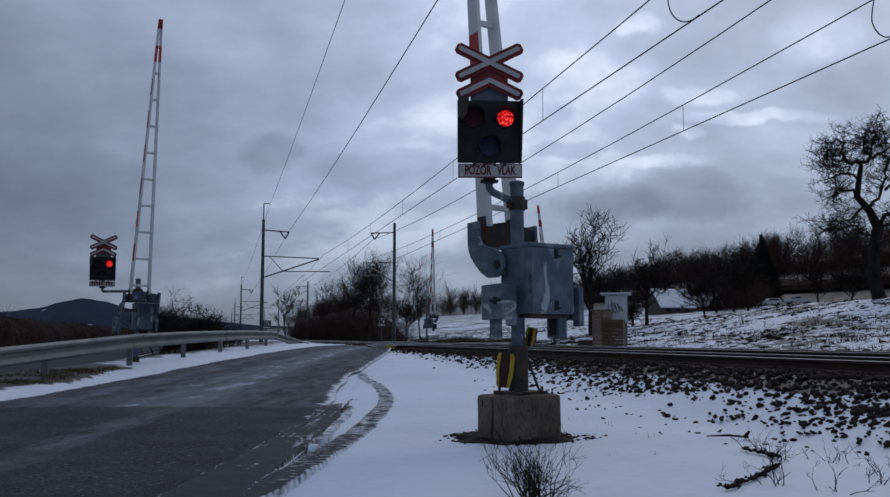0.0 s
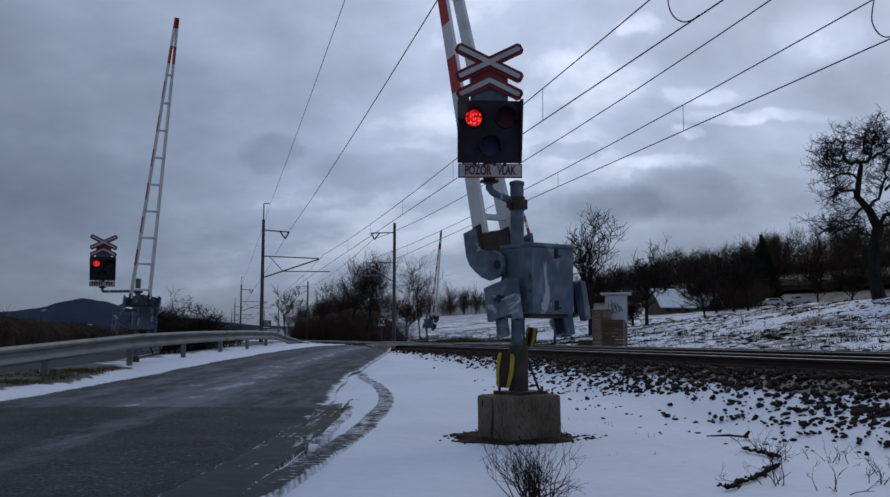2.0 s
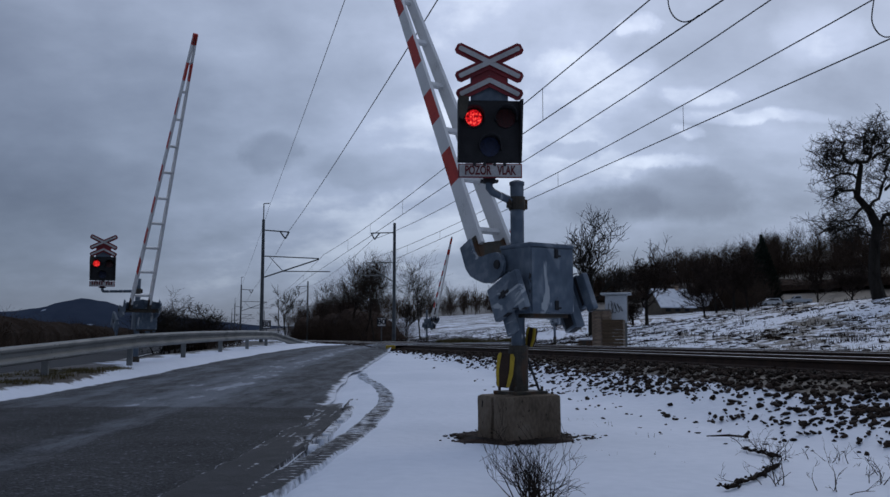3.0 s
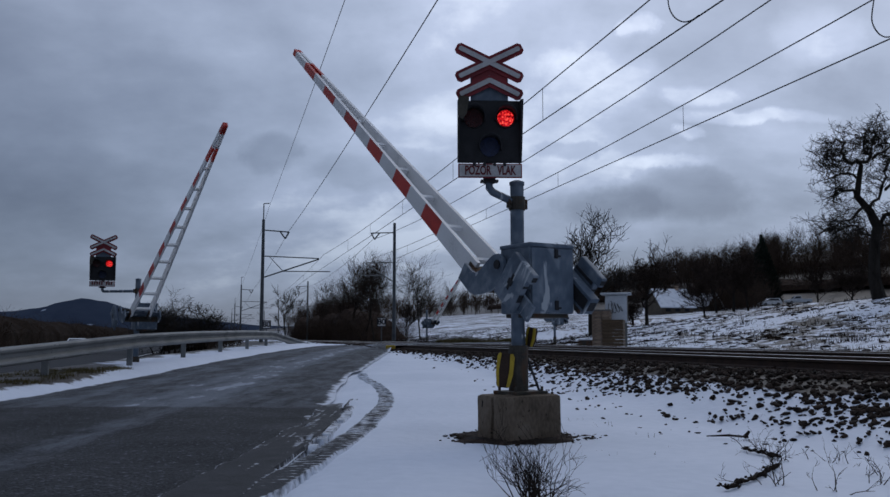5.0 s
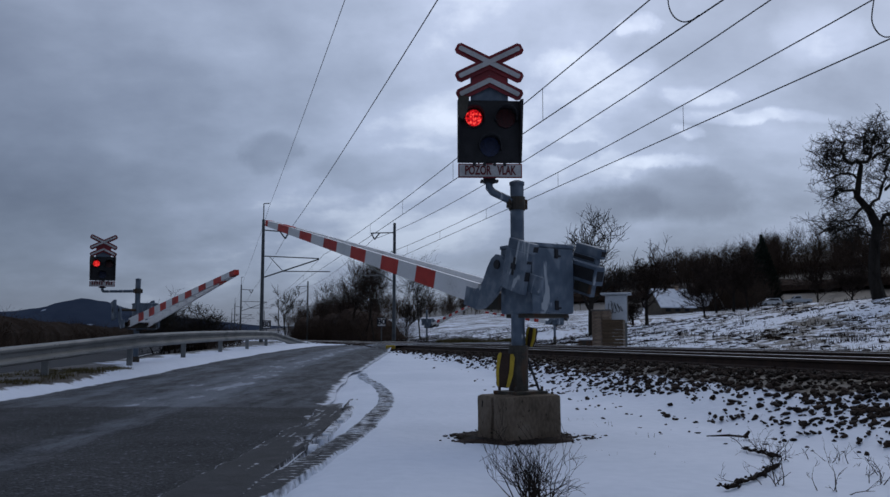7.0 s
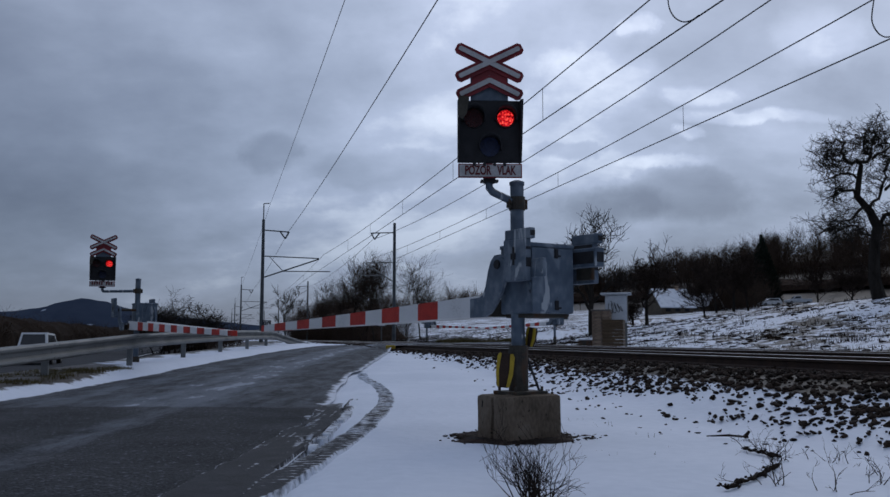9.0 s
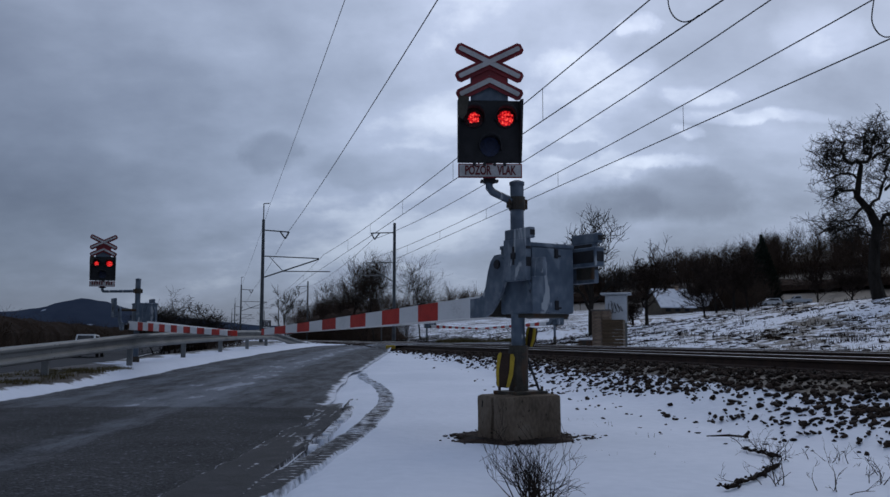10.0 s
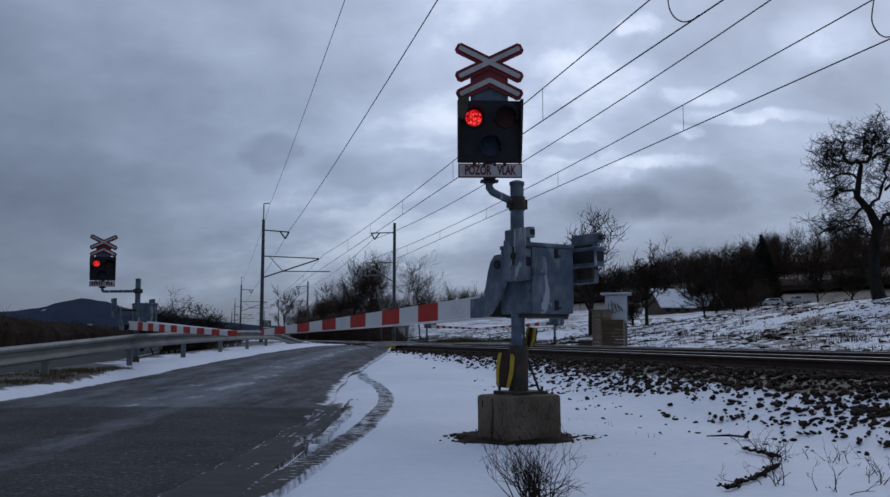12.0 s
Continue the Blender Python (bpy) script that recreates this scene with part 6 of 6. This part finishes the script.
# ---- houses on the slope ----
def house(x, y, rz, wide, deep, wall, roof, label):
    root = thing("house", pose(x, y, height(x, y) - 0.6, 0, 0, rz), label, "house", "houses on the slope")
    bm = bmesh.new()
    box(bm, (-wide / 2, -deep / 2, 0), (wide / 2, deep / 2, wall + 0.6))
    prism(bm, [(-deep / 2, wall + 0.6), (deep / 2, wall + 0.6), (0, wall + 0.6 + roof)], -wide / 2, wide / 2, "yz")
    part("wall", bm, M["plaster"], root)
    for sgn in (-1, 1):
        bm = bmesh.new()
        d = deep / 2 + 0.45
        drop = roof * 0.45 / (deep / 2)
        prism(bm, [(0, wall + 0.62 + roof), (0, wall + 0.82 + roof), (sgn * d, wall + 0.8 - drop), (sgn * d, wall + 0.6 - drop)], -wide / 2 - 0.4, wide / 2 + 0.4, "yz")
        part("roof", bm, M["roofsnow"], root, "snow-covered roof slope")
    bm = bmesh.new()
    box(bm, (wide * 0.2, -0.3, wall + roof * 0.6), (wide * 0.2 + 0.5, 0.3, wall + roof + 1.4), 0.02)
    part("chimney", bm, M["brick"], root)
    for k in (-0.3, 0.0, 0.3):
        bm = bmesh.new()
        box(bm, (k * wide - 0.5, -deep / 2 - 0.05, 0.6 + wall * 0.2), (k * wide + 0.5, -deep / 2 + 0.03, 0.6 + wall * 0.8))
        win = part("window", bm, M["plaster"], root)
        bm = bmesh.new()
        box(bm, (k * wide - 0.42, -deep / 2 - 0.06, 0.66 + wall * 0.2), (k * wide + 0.42, -deep / 2 - 0.052, 0.54 + wall * 0.8))
        part("pane", bm, M["black"], win)


M["roofsnow"] = mat("snowy_roof", [(0.20, 0.19, 0.19), (0.62, 0.66, 0.72), (0.74, 0.77, 0.82)], rough=0.7, scale=1.2, bump=0.2, low=0.3, high=0.55)
trackside_box()
house(36.6, 144.0, 14, 5.6, 5.6, 1.3, 2.6, "low plaster house with a snow-covered roof")
house(44.6, 152.0, -50, 4.2, 4.2, 1.1, 1.8, "small plaster house with a snowy gable roof")


# ---- vehicles ----
def car(m, label, profile, roofline, half, colour, group, tall_rear=False):
    """A car along +x. profile: side outline of the lower body; roofline: outline of the cabin."""
    root = thing("car", m, label, "car", group)
    bm = bmesh.new()
    prism(bm, profile, -half, half)
    bmesh.ops.bevel(bm, geom=[e for e in bm.edges if abs(abs(e.verts[0].co.y) - half) < 1e-4 and abs(abs(e.verts[1].co.y) - half) < 1e-4 and e.verts[0].co.y * e.verts[1].co.y > 0], offset=0.08, segments=2, affect="EDGES")
    part("body", bm, colour, root)
    bm = bmesh.new()
    prism(bm, roofline, -half + 0.14, half - 0.14)
    zs = [p[1] for p in roofline]
    for v in bm.verts:
        f = (v.co.z - min(zs)) / (max(zs) - min(zs))
        v.co.y *= 1 - 0.16 * f
    cabin = part("cabin", bm, colour, root)
    zl, zh = min(zs), max(zs)

    def narrowed(bm2):
        for v in bm2.verts:
            v.co.y *= 1 - 0.16 * (v.co.z - zl) / (zh - zl)

    cx, cz = sum(p[0] for p in roofline) / len(roofline), sum(zs) / len(zs)
    inset = [(cx + (px - cx) * 0.84, cz + (pz - cz) * 0.70) for px, pz in roofline]
    for sy in (-1, 1):
        bm = bmesh.new()
        lo, hi = sorted((sy * (half - 0.16), sy * (half - 0.132)))
        prism(bm, inset, lo, hi)
        narrowed(bm)
        part("side_window", bm, M["glass"], cabin)
    top = [p for p in roofline if p[1] > zh - 0.12]
    ends = (((min(p[0] for p in roofline), zl), min(top)), ((max(p[0] for p in roofline), zl), max(top)))
    for (ax, az), (bx, bz) in ends:
        out = -0.02 if ax < cx else 0.02
        bm = bmesh.new()
        q = [(ax + (bx - ax) * f, az + (bz - az) * f) for f in (0.16, 0.88)]
        prism(bm, [q[0], q[1], (q[1][0] + out, q[1][1]), (q[0][0] + out, q[0][1])], -(half - 0.26), half - 0.26)
        narrowed(bm)
        part("window", bm, M["glass"], cabin)
    xs = [p[0] for p in profile]
    for x in (min(xs) + 0.8, max(xs) - 0.85):
        for sy in (-1, 1):
            bm = bmesh.new()
            rod(bm, (x, sy * (half - 0.2), 0.31), (x, sy * (half + 0.01), 0.31), 0.31, sides=18)
            wheel = part("wheel", bm, M["tyre"], root)
            bm = bmesh.new()
            rod(bm, (x, sy * (half + 0.005), 0.31), (x, sy * (half + 0.02), 0.31), 0.19, sides=14)
            part("rim", bm, M["zinc"], wheel)
    for x, colour2, nm in ((min(xs), M["lens_dark"], "tail_lamp"), (max(xs), M["cabinetgrey"], "headlight")):
        for sy in (-1, 1):
            bm = bmesh.new()
            box(bm, (x - 0.02, sy * (half - 0.25) - 0.12, 0.68), (x + 0.04, sy * (half - 0.25) + 0.12, 0.84), 0.01)
            part(nm, bm, colour2, root)
    return root


HATCH = [(-2.0, 0.3), (2.0, 0.25), (2.1, 0.5), (2.05, 0.75), (1.1, 0.92), (-1.95, 0.95), (-2.08, 0.6)]
HATCH_TOP = [(1.15, 0.9), (0.35, 1.42), (-1.55, 1.48), (-2.0, 0.93)]
SUV_TOP = [(1.15, 0.93), (0.45, 1.62), (-1.65, 1.68), (-2.0, 0.93)]
SEDAN = [(-2.2, 0.32), (2.15, 0.25), (2.25, 0.5), (2.15, 0.74), (1.1, 0.9), (-1.2, 0.95), (-2.15, 0.92), (-2.28, 0.6)]
SEDAN_TOP = [(1.15, 0.88), (0.3, 1.38), (-1.0, 1.4), (-1.75, 0.93)]
TRUCK = [(-2.4, 0.4), (2.2, 0.35), (2.3, 0.6), (2.2, 0.85), (1.2, 1.0), (-2.35, 1.05), (-2.45, 0.7)]
TRUCK_TOP = [(1.2, 0.98), (0.6, 1.6), (-0.4, 1.65), (-0.6, 1.03)]
car(pose(60.5, 164.0, height(60.5, 164.0), 0, 0, 186), "silver hatchback parked beside the conifer", HATCH, HATCH_TOP, 0.85, M["carwhite"], "parked cars")
car(pose(66.5, 166.0, height(66.5, 166.0), 0, 0, 178), "dull grey pickup parked on the snow", TRUCK, TRUCK_TOP, 0.9, M["cabinetgrey"], "parked cars")
suv = car(pose(0, 0, 0), "white estate car driving away on the main road", HATCH, SUV_TOP, 0.88, M["carwhite"], "passing cars")
sedan = car(pose(0, 0, 0), "white saloon driving past on the main road", SEDAN, SEDAN_TOP, 0.88, M["carwhite"], "passing cars")


def drive(y0, t0, speed, w, heading):
    rows = []
    for t in (0.0, 3.0, 6.0, 9.0, 12.0):
        s = (y0 + speed * (t - t0) + w * -TN.y) / TD.y
        p = along(s, w, -0.41)
        rows.append((t, pose(p.x, p.y, p.z, 0, 0, 90 + 14.1 + heading)))
    return rows


MOVERS.append(("car", suv, drive(44.5, 8.8, 17.5, -9.6, 0)))
MOVERS.append(("car", sedan, drive(57.0, 5.8, -27.0, -12.6, 180)))

build_ballast()
soil_patch()


def lamp_rows(place, first):
    """The glowing core comes forward within a sixth of a second as its lamp comes on, and sinks back as it goes off."""
    x, z = place
    on = not first
    rows = [(0.0, pose(x, -0.026 if on else 0.006, z))]
    for k in range(30):
        t = 0.335 + 1.287 * (k // 2) + (0.645 if k % 2 else 0.0)
        if t > 11.95:
            break
        rows.append((t - 0.055, pose(x, -0.026 if on else 0.006, z)))
        on = not on
        rows.append((t + (0.055 if on else 0.07), pose(x, -0.026 if on else 0.006, z)))
    if rows[-1][0] > 11.99:
        rows.pop()
    rows.append((12.0, pose(x, -0.026 if on else 0.006, z)))
    return rows


def motions():
    for item in MOVERS:
        if item[0] == "boom":
            _, ob, place, table = item
            walk(ob, [(t, pose(*place, 0, -a, 0)) for t, a in table])
        elif item[0] == "lamps":
            for lens, place, first in item[1]:
                walk(lens, lamp_rows(place, first))
        else:
            walk(item[1], item[2])


motions()
